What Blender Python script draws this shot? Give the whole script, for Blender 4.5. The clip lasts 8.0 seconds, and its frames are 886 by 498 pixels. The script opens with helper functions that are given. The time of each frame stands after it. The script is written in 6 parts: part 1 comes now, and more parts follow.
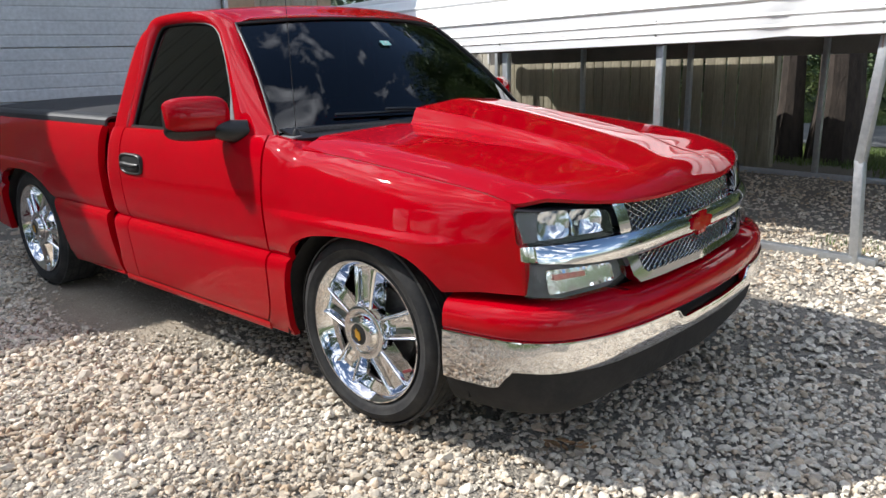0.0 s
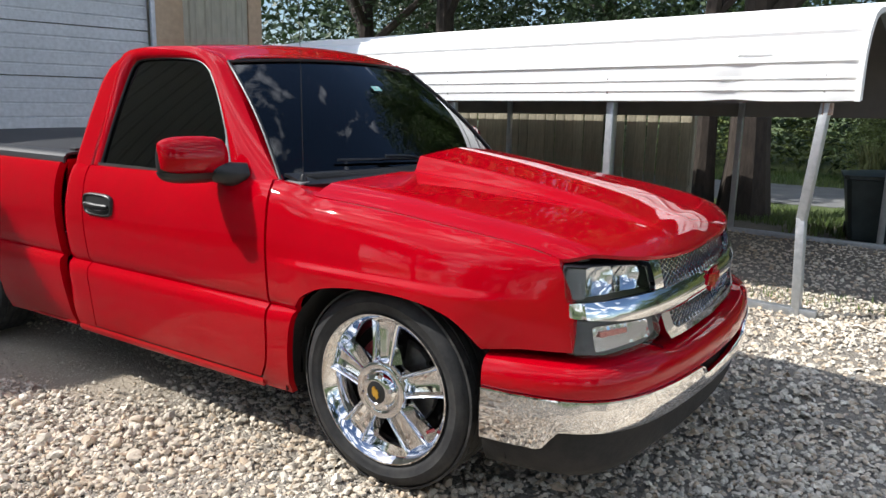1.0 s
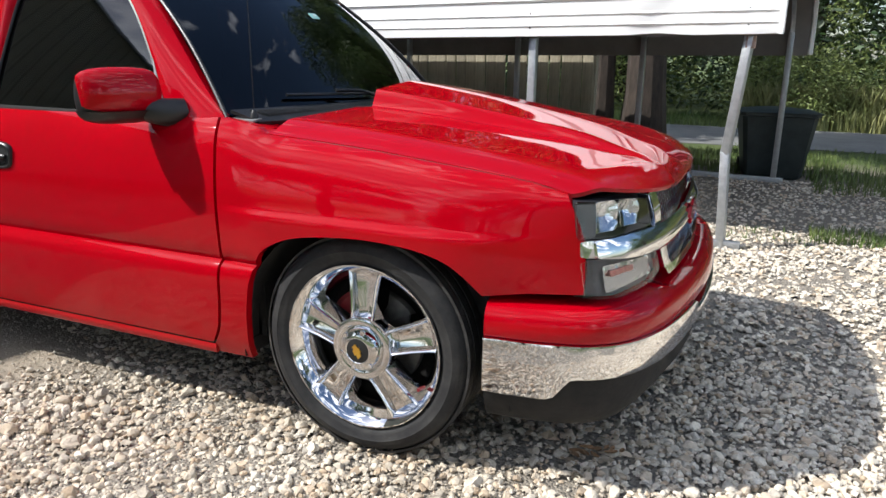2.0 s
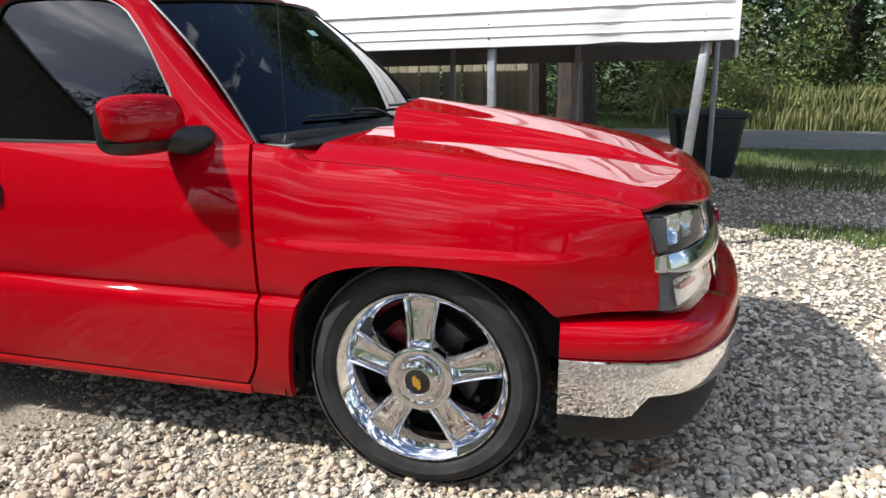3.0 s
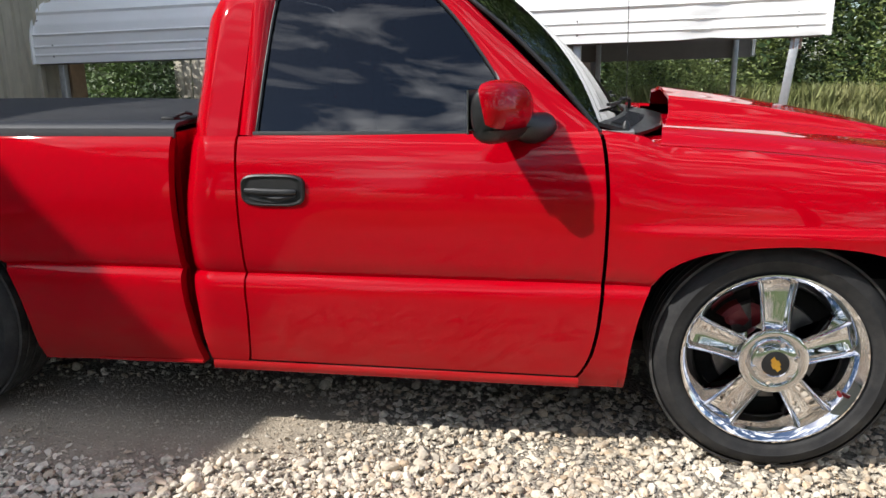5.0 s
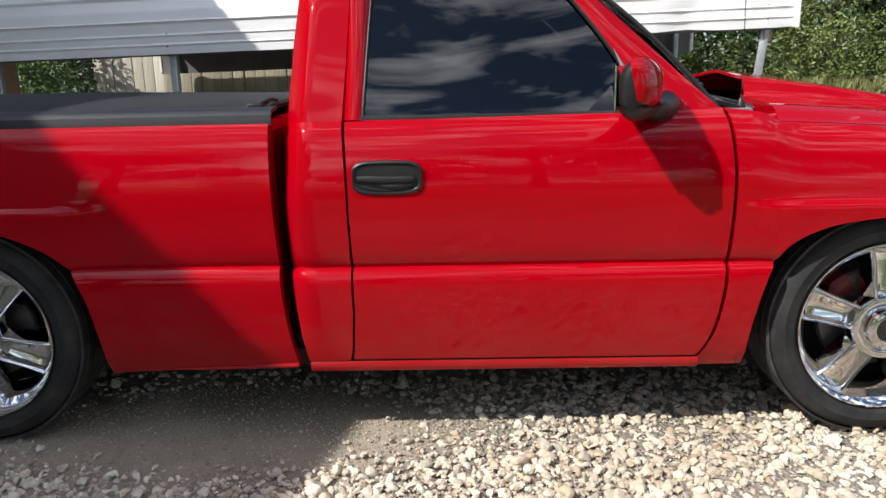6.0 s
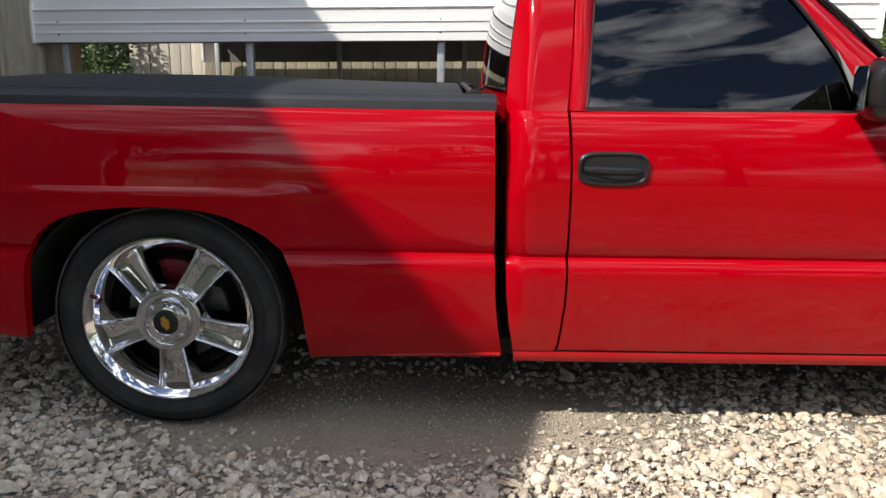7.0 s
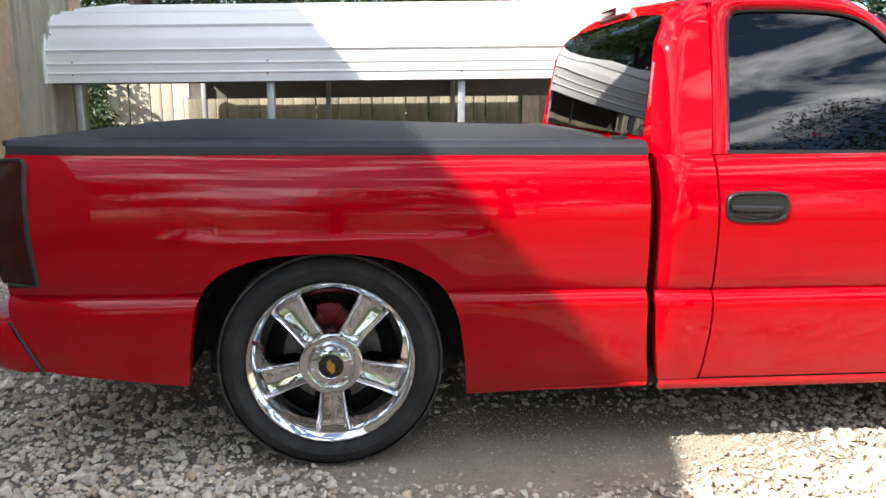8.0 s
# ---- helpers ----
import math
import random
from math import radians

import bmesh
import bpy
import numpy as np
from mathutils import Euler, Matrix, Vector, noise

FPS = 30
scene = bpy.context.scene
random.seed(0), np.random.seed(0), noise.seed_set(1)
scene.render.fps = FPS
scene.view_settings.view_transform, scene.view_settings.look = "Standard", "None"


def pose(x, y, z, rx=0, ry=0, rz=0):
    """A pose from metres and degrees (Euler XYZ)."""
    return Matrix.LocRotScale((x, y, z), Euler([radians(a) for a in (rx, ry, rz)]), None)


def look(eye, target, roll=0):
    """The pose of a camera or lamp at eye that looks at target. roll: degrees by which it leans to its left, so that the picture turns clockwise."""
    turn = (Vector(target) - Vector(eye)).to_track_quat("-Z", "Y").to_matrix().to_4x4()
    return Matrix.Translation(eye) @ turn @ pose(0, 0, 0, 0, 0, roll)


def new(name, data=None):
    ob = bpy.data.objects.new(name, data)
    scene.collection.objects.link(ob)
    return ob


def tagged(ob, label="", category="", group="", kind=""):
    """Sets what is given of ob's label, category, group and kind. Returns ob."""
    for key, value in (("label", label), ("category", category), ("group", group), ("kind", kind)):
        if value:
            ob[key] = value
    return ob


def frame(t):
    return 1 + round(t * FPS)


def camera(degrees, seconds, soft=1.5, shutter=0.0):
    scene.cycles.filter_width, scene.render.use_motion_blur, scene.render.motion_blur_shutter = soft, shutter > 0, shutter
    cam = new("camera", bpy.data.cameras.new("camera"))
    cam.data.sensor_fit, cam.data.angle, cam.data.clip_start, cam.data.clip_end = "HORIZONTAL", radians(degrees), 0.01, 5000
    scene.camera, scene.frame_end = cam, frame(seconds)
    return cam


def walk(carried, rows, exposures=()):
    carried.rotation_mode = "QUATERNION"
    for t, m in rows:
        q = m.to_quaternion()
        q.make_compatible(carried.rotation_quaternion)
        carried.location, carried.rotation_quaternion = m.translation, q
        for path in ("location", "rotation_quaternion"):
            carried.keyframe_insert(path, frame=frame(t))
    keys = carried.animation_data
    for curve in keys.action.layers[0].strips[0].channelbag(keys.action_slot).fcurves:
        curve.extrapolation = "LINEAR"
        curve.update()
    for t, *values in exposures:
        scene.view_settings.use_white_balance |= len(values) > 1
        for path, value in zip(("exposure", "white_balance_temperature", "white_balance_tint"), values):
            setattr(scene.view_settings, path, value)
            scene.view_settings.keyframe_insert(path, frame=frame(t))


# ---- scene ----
cam = camera(61.3, 8.0)
PATH = [
    (0, (2.002, -2.697, 1.383), (0.722, -1.246, 0.877), -1.4),
    (0.5, (1.788, -2.797, 1.394), (0.541, -1.3, 0.942), 0.5),
    (1, (1.56, -2.915, 1.397), (0.495, -1.268, 1.004), 1.3),
    (1.5, (1.371, -2.965, 1.356), (0.38, -1.282, 0.925), 2.0),
    (2, (1.142, -2.877, 1.311), (0.374, -1.104, 0.794), 1.0),
    (2.2, (1.066, -2.873, 1.314), (0.333, -1.078, 0.821), 1.7),
    (3.3, (0.496, -3.032, 1.336), (-0.012, -1.161, 0.846), -1.0),
    (3.5, (0.367, -3.086, 1.302), (-0.151, -1.207, 0.854), -1.0),
    (4, (0.022, -3.112, 1.298), (-0.463, -1.227, 0.84), -3.2),
    (4.5, (-0.297, -3.171, 1.274), (-0.782, -1.28, 0.838), 0.4),
    (5, (-0.658, -3.226, 1.283), (-0.977, -1.312, 0.802), -0.8),
    (5.2, (-0.808, -3.243, 1.24), (-1.12, -1.327, 0.759), 0.4),
    (6.3, (-1.575, -3.214, 1.221), (-1.564, -1.272, 0.74), -1.8),
    (6.5, (-1.707, -3.213, 1.259), (-1.693, -1.278, 0.754), -1.6),
    (7, (-2.135, -3.236, 1.19), (-2.124, -1.293, 0.715), 0.9),
    (7.5, (-2.511, -3.289, 1.234), (-2.597, -1.349, 0.756), -1.5),
    (8, (-2.88, -3.302, 1.244), (-2.693, -1.352, 0.845), 0.4),
]
walk(cam, [(t, look(eye, target, roll)) for t, eye, target, roll in PATH],
     [(0.0, 0.34, 6150, 10), (1.0, 0.38, 6150, 10), (2.2, 0.34, 6150, 10), (3.5, 0.29, 6200, 10), (4.5, 0.38, 6250, 10), (6.5, 0.22, 6350, 10), (7.0, 0.28, 6550, 10), (7.5, 0.64, 6650, 10), (8.0, 1.28, 6600, 10)])
# ---- light ----
LIGHT = Vector((0.90, 0.55, -1.0))          # the way the sunlight travels
elev = math.atan2(1.0, math.hypot(0.90, 0.55))
world = bpy.data.worlds.new("sky")
scene.world = world
world.use_nodes = True
wn = world.node_tree
wn.nodes.clear()


def wnode(kind, **props):
    n = wn.nodes.new(kind)
    for k, v in props.items():
        n.inputs[k].default_value = v
    return n


sky = wn.nodes.new("ShaderNodeTexSky")
sky.sky_type = "NISHITA"
sky.sun_disc = False
sky.sun_elevation = elev
sky.sun_rotation = math.atan2(-0.90, -0.55)
sky.air_density, sky.dust_density, sky.ozone_density = 1.0, 0.7, 2.5
tc = wn.nodes.new("ShaderNodeTexCoord")
stretch = wn.nodes.new("ShaderNodeMapping")
stretch.inputs["Scale"].default_value = (1.0, 1.0, 3.0)
cloud_noise = wnode("ShaderNodeTexNoise", Scale=4.2, Detail=8.0, Roughness=0.58, Distortion=0.6)
cloud_ramp = wn.nodes.new("ShaderNodeValToRGB")
cloud_ramp.color_ramp.elements[0].position = 0.49
cloud_ramp.color_ramp.elements[1].position = 0.69
cloud_mix = wn.nodes.new("ShaderNodeMixRGB")
cloud_mix.inputs[2].default_value = (26.0, 26.0, 26.5, 1)
background = wnode("ShaderNodeBackground", Strength=0.105)
out = wn.nodes.new("ShaderNodeOutputWorld")
wn.links.new(tc.outputs["Generated"], stretch.inputs["Vector"])
wn.links.new(stretch.outputs["Vector"], cloud_noise.inputs["Vector"])
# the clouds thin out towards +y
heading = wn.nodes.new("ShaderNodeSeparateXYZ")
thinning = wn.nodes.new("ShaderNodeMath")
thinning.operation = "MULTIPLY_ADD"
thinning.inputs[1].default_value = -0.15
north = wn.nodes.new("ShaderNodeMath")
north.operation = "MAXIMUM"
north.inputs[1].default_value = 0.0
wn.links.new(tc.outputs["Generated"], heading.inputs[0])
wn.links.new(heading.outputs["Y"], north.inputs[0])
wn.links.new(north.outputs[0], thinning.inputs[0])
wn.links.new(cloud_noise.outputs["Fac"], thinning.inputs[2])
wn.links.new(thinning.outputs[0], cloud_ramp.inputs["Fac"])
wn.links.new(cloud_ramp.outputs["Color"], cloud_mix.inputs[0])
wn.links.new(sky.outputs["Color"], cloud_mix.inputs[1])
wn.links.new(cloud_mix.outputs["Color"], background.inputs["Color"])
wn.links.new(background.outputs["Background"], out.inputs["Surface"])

sun = new("sun", bpy.data.lights.new("sun", "SUN"))
sun.data.energy, sun.data.angle, sun.data.color = 5.0, radians(0.53), (1.0, 0.95, 0.87)
sun.matrix_world = look((-9.0, -5.5, 10.0), (0, 0, 0))
scene.view_settings.exposure = 0.0
# ---- materials ----
def material(name, colour, rough=0.5, metal=0.0, second=None, scale=8.0, detail=6.0, bump=0.0, bump_scale=60.0,
             coat=0.0, transmission=0.0, grain=None, spots=0.5, rough_var=0.0, random_tint=0.0, island=False,
             specular=0.5, sss=0.0, stretch=(1, 1, 1), coord="Object", ior=1.5, coat_ior=1.5, coat_rough=0.045):
    """A Principled material with colour variation at two scales, fine relief and uneven gloss."""
    m = bpy.data.materials.new(name)
    m.use_nodes = True
    nt = m.node_tree
    b = nt.nodes["Principled BSDF"]
    b.inputs["Base Color"].default_value = (*colour, 1)
    b.inputs["Roughness"].default_value = rough
    b.inputs["Metallic"].default_value = metal
    b.inputs["IOR"].default_value = ior
    b.inputs["Coat IOR"].default_value = coat_ior
    b.inputs["Coat Weight"].default_value = coat
    b.inputs["Coat Roughness"].default_value = coat_rough
    b.inputs["Transmission Weight"].default_value = transmission
    b.inputs["Specular IOR Level"].default_value = specular
    texco = nt.nodes.new("ShaderNodeTexCoord")
    mp = nt.nodes.new("ShaderNodeMapping")
    mp.inputs["Scale"].default_value = stretch
    nt.links.new(texco.outputs[coord], mp.inputs["Vector"])
    last = None
    if second:
        n1 = nt.nodes.new("ShaderNodeTexNoise")
        n1.inputs["Scale"].default_value, n1.inputs["Detail"].default_value = scale, detail
        n1.inputs["Roughness"].default_value = 0.65
        nt.links.new(mp.outputs[0], n1.inputs["Vector"])
        ramp = nt.nodes.new("ShaderNodeValToRGB")
        ramp.color_ramp.elements[0].position, ramp.color_ramp.elements[1].position = spots - 0.18, spots + 0.18
        ramp.color_ramp.elements[0].color, ramp.color_ramp.elements[1].color = (*colour, 1), (*second, 1)
        nt.links.new(n1.outputs["Fac"], ramp.inputs["Fac"])
        last = ramp.outputs["Color"]
        if rough_var:
            mr = nt.nodes.new("ShaderNodeMapRange")
            mr.inputs["To Min"].default_value, mr.inputs["To Max"].default_value = rough - rough_var, rough + rough_var
            nt.links.new(n1.outputs["Fac"], mr.inputs["Value"])
            nt.links.new(mr.outputs[0], b.inputs["Roughness"])
    if grain and last:
        n2 = nt.nodes.new("ShaderNodeTexNoise")
        n2.inputs["Scale"].default_value, n2.inputs["Detail"].default_value = grain, 4
        nt.links.new(mp.outputs[0], n2.inputs["Vector"])
        mr2 = nt.nodes.new("ShaderNodeMapRange")
        mr2.inputs["To Min"].default_value, mr2.inputs["To Max"].default_value = 0.7, 1.25
        nt.links.new(n2.outputs["Fac"], mr2.inputs["Value"])
        mul = nt.nodes.new("ShaderNodeMixRGB")
        mul.blend_type, mul.inputs[0].default_value = "MULTIPLY", 1.0
        nt.links.new(last, mul.inputs[1])
        nt.links.new(mr2.outputs[0], mul.inputs[2])
        last = mul.outputs[0]
    if random_tint and last:
        if island:
            rnd = nt.nodes.new("ShaderNodeNewGeometry").outputs["Random Per Island"]
        else:
            rnd = nt.nodes.new("ShaderNodeObjectInfo").outputs["Random"]
        mr3 = nt.nodes.new("ShaderNodeMapRange")
        mr3.inputs["To Min"].default_value, mr3.inputs["To Max"].default_value = 1 - random_tint, 1 + random_tint
        nt.links.new(rnd, mr3.inputs["Value"])
        mul = nt.nodes.new("ShaderNodeMixRGB")
        mul.blend_type, mul.inputs[0].default_value = "MULTIPLY", 1.0
        nt.links.new(last, mul.inputs[1])
        nt.links.new(mr3.outputs[0], mul.inputs[2])
        last = mul.outputs[0]
    if last:
        nt.links.new(last, b.inputs["Base Color"])
    if bump:
        n3 = nt.nodes.new("ShaderNodeTexNoise")
        n3.inputs["Scale"].default_value, n3.inputs["Detail"].default_value = bump_scale, 5
        nt.links.new(mp.outputs[0], n3.inputs["Vector"])
        bp = nt.nodes.new("ShaderNodeBump")
        bp.inputs["Strength"].default_value, bp.inputs["Distance"].default_value = bump, 0.01
        nt.links.new(n3.outputs["Fac"], bp.inputs["Height"])
        nt.links.new(bp.outputs[0], b.inputs["Normal"])
    return m


RED = material("red_paint", (0.36, 0.0, 0.005), 0.55, second=(0.39, 0.0, 0.006), scale=2.0, coat=1.0, coat_ior=1.37, specular=0.0, coat_rough=0.02)


def road_film(m):
    """A thin film of road dust on the lower panels dulls the clear coat in uneven streaks."""
    nt = m.node_tree
    b = nt.nodes["Principled BSDF"]
    co = nt.nodes.new("ShaderNodeTexCoord")
    xyz = nt.nodes.new("ShaderNodeSeparateXYZ")
    mp = nt.nodes.new("ShaderNodeMapping")
    mp.inputs["Scale"].default_value = (2.0, 2.0, 5.0)
    cloud = nt.nodes.new("ShaderNodeTexNoise")
    cloud.inputs["Scale"].default_value, cloud.inputs["Detail"].default_value = 3.0, 7.0
    add = nt.nodes.new("ShaderNodeMath")
    add.operation = "MULTIPLY_ADD"
    add.inputs[1].default_value = 0.35
    film = nt.nodes.new("ShaderNodeMapRange")
    film.inputs["From Min"].default_value, film.inputs["From Max"].default_value = 0.76, 0.42
    film.inputs["To Min"].default_value, film.inputs["To Max"].default_value = 0.02, 0.15
    nt.links.new(co.outputs["Object"], xyz.inputs[0])
    nt.links.new(co.outputs["Object"], mp.inputs[0])
    nt.links.new(mp.outputs[0], cloud.inputs["Vector"])
    nt.links.new(cloud.outputs["Fac"], add.inputs[0])
    nt.links.new(xyz.outputs["Z"], add.inputs[2])
    nt.links.new(add.outputs[0], film.inputs["Value"])
    nt.links.new(film.outputs[0], b.inputs["Coat Roughness"])
    old = b.inputs["Base Color"].links[0].from_socket
    dust = nt.nodes.new("ShaderNodeMapRange")
    dust.inputs["From Min"].default_value, dust.inputs["From Max"].default_value = 0.60, 0.38
    dust.inputs["To Max"].default_value = 0.16
    mixed = nt.nodes.new("ShaderNodeMixRGB")
    mixed.inputs[2].default_value = (0.14, 0.085, 0.06, 1)
    nt.links.new(add.outputs[0], dust.inputs["Value"])
    nt.links.new(dust.outputs[0], mixed.inputs[0])
    nt.links.new(old, mixed.inputs[1])
    nt.links.new(mixed.outputs[0], b.inputs["Base Color"])


road_film(RED)
CHROME = material("chrome", (0.76, 0.76, 0.77), 0.04, 1.0, second=(0.68, 0.68, 0.69), scale=5, rough_var=0.02)
RUBBER = material("tyre_rubber", (0.018, 0.018, 0.019), 0.72, second=(0.05, 0.048, 0.045), scale=7, spots=0.62, bump=0.15, bump_scale=90, grain=40, specular=0.35)
TREAD = material("tread_rubber", (0.03, 0.029, 0.028), 0.8, second=(0.085, 0.08, 0.075), scale=14, spots=0.55, bump=0.3, bump_scale=120, grain=60, specular=0.3)
BLACK = material("black_plastic", (0.008, 0.008, 0.009), 0.42, second=(0.016, 0.016, 0.016), scale=20, bump=0.1, bump_scale=300, rough_var=0.1)
MATT = material("black_underbody", (0.008, 0.008, 0.008), 0.9, second=(0.025, 0.022, 0.02), scale=9, bump=0.2)
VINYL = material("black_vinyl", (0.016, 0.017, 0.02), 0.6, second=(0.032, 0.032, 0.034), scale=3.0, spots=0.6, bump=0.25, bump_scale=220, rough_var=0.1, grain=30)
RAILCAP = material("bed_rail_plastic", (0.018, 0.020, 0.025), 0.5, second=(0.03, 0.031, 0.034), scale=6, spots=0.6, bump=0.15, bump_scale=260)
# near-black that stands for the shade in hollows and seams
HOLLOW_SHADE = material("hollow_shade", (0.006, 0.006, 0.006), 0.7, second=(0.012, 0.012, 0.012), scale=30)
GLASS = material("tinted_glass", (0.03, 0.033, 0.036), 0.0, transmission=1.0, ior=1.6)
WINDSHIELD = material("windshield_glass", (0.035, 0.04, 0.045), 0.0, transmission=1.0, ior=1.5)
CLEAR = material("lamp_lens", (0.95, 0.96, 0.97), 0.0, transmission=1.0, ior=1.3)
SMOKE = material("smoked_red_lens", (0.030, 0.002, 0.003), 0.12, second=(0.045, 0.003, 0.005), scale=12, specular=0.35)
REFLECTOR = material("lamp_reflector", (0.72, 0.73, 0.75), 0.08, 1.0, second=(0.7, 0.72, 0.75), scale=30)
LAMPBLACK = material("lamp_bezel", (0.012, 0.013, 0.016), 0.4, specular=0.25, second=(0.03, 0.03, 0.035), scale=20)
MARKER = material("grey_lamp_lens", (0.14, 0.14, 0.145), 0.3, second=(0.10, 0.10, 0.105), scale=30, specular=0.3)
AMBER = material("amber_lens", (0.75, 0.22, 0.18), 0.15, second=(0.85, 0.4, 0.3), scale=40)
WHITE_PLASTIC = material("white_plastic", (0.7, 0.72, 0.72), 0.3, second=(0.6, 0.62, 0.62), scale=30)
STEEL = material("dark_steel", (0.12, 0.115, 0.11), 0.5, 0.8, second=(0.2, 0.19, 0.18), scale=30, bump=0.1)
CALIPER = material("red_caliper", (0.17, 0.005, 0.009), 0.5, second=(0.11, 0.004, 0.007), scale=20)
GOLD = material("gold_emblem", (0.72, 0.42, 0.06), 0.3, 0.7, second=(0.62, 0.34, 0.05), scale=40)
GREYTRIM = material("grey_trim", (0.24, 0.24, 0.24), 0.4, second=(0.19, 0.19, 0.19), scale=30, bump=0.08, bump_scale=200)
STICKER = material("pale_sticker", (0.40, 0.72, 0.66), 0.5, second=(0.34, 0.64, 0.58), scale=40)
STICKERWHITE = material("white_sticker", (0.8, 0.82, 0.8), 0.5, second=(0.72, 0.74, 0.72), scale=40)
WHITE_METAL = material("white_painted_metal", (0.88, 0.88, 0.87), 0.35, second=(0.82, 0.82, 0.80), scale=0.7, spots=0.6, bump=0.01, bump_scale=4, rough_var=0.05)
GALV = material("galvanised_steel", (0.42, 0.44, 0.46), 0.42, 0.75, second=(0.55, 0.57, 0.58), scale=26, bump=0.05, rough_var=0.1)
RUST = material("rusty_steel", (0.30, 0.16, 0.10), 0.8, second=(0.42, 0.36, 0.33), scale=30, bump=0.2)
BEIGE_METAL = material("beige_painted_metal", (0.68, 0.64, 0.51), 0.45, second=(0.60, 0.56, 0.45), scale=1.2, spots=0.58, grain=14, bump=0.04, bump_scale=20, stretch=(1, 1, 0.35))
TAN_TRIM = material("tan_trim", (0.42, 0.30, 0.19), 0.5, second=(0.36, 0.25, 0.16), scale=3, grain=20)
DOOR_WHITE = material("white_door_panel", (0.54, 0.56, 0.59), 0.4, second=(0.46, 0.48, 0.51), scale=2.5, spots=0.6, grain=25, bump=0.05, bump_scale=60)
CONCRETE = material("concrete", (0.42, 0.40, 0.37), 0.85, second=(0.30, 0.28, 0.26), scale=5, bump=0.3, grain=30)
WOOD = material("weathered_wood", (0.66, 0.61, 0.51), 0.85, second=(0.50, 0.45, 0.36), scale=7, bump=0.4, bump_scale=40, stretch=(6, 6, 0.5), random_tint=0.22, grain=30)
# the gate's wood made darker: part of the carport's shade is in the colour
SHADED_FENCE_WOOD = material("shaded_fence_wood", (0.34, 0.305, 0.22), 0.85, second=(0.22, 0.195, 0.14), scale=7, bump=0.4, bump_scale=40, stretch=(6, 6, 0.5), random_tint=0.22, grain=30)
# dark colour of the added carport lining, which cuts bounced light
ROOF_LINING = material("dark_roof_lining", (0.13, 0.12, 0.11), 0.6, second=(0.18, 0.165, 0.15), scale=3, rough_var=0.1)
BARK = material("bark", (0.028, 0.022, 0.017), 0.95, second=(0.062, 0.046, 0.036), scale=7, bump=0.9, bump_scale=16, stretch=(2, 2, 0.6))
LEAF = material("leaf_green", (0.045, 0.085, 0.018), 0.5, second=(0.10, 0.15, 0.035), scale=0.9, random_tint=0.35, island=True)
LEAF_DARK = material("leaf_dark", (0.022, 0.045, 0.012), 0.5, second=(0.045, 0.08, 0.022), scale=0.8, random_tint=0.35, island=True)
SHRUB = material("shrub_leaf", (0.12, 0.165, 0.04), 0.55, second=(0.21, 0.25, 0.075), scale=0.7, random_tint=0.35, island=True)
GRASS = material("grass_blade", (0.07, 0.13, 0.025), 0.6, second=(0.17, 0.20, 0.06), scale=0.6, random_tint=0.3, island=True)
DRYGRASS = material("dry_grass_blade", (0.14, 0.17, 0.05), 0.6, second=(0.26, 0.25, 0.10), scale=0.8, random_tint=0.3, island=True)
DRY_LEAF = material("dry_leaf", (0.24, 0.13, 0.06), 0.8, second=(0.34, 0.21, 0.11), scale=40, random_tint=0.25)
BIN = material("dark_bin_plastic", (0.012, 0.02, 0.02), 0.45, second=(0.03, 0.04, 0.04), scale=6, rough_var=0.1)
ASPHALT = material("asphalt", (0.15, 0.15, 0.15), 0.9, second=(0.22, 0.22, 0.21), scale=2.0, bump=0.4, bump_scale=150, grain=60)
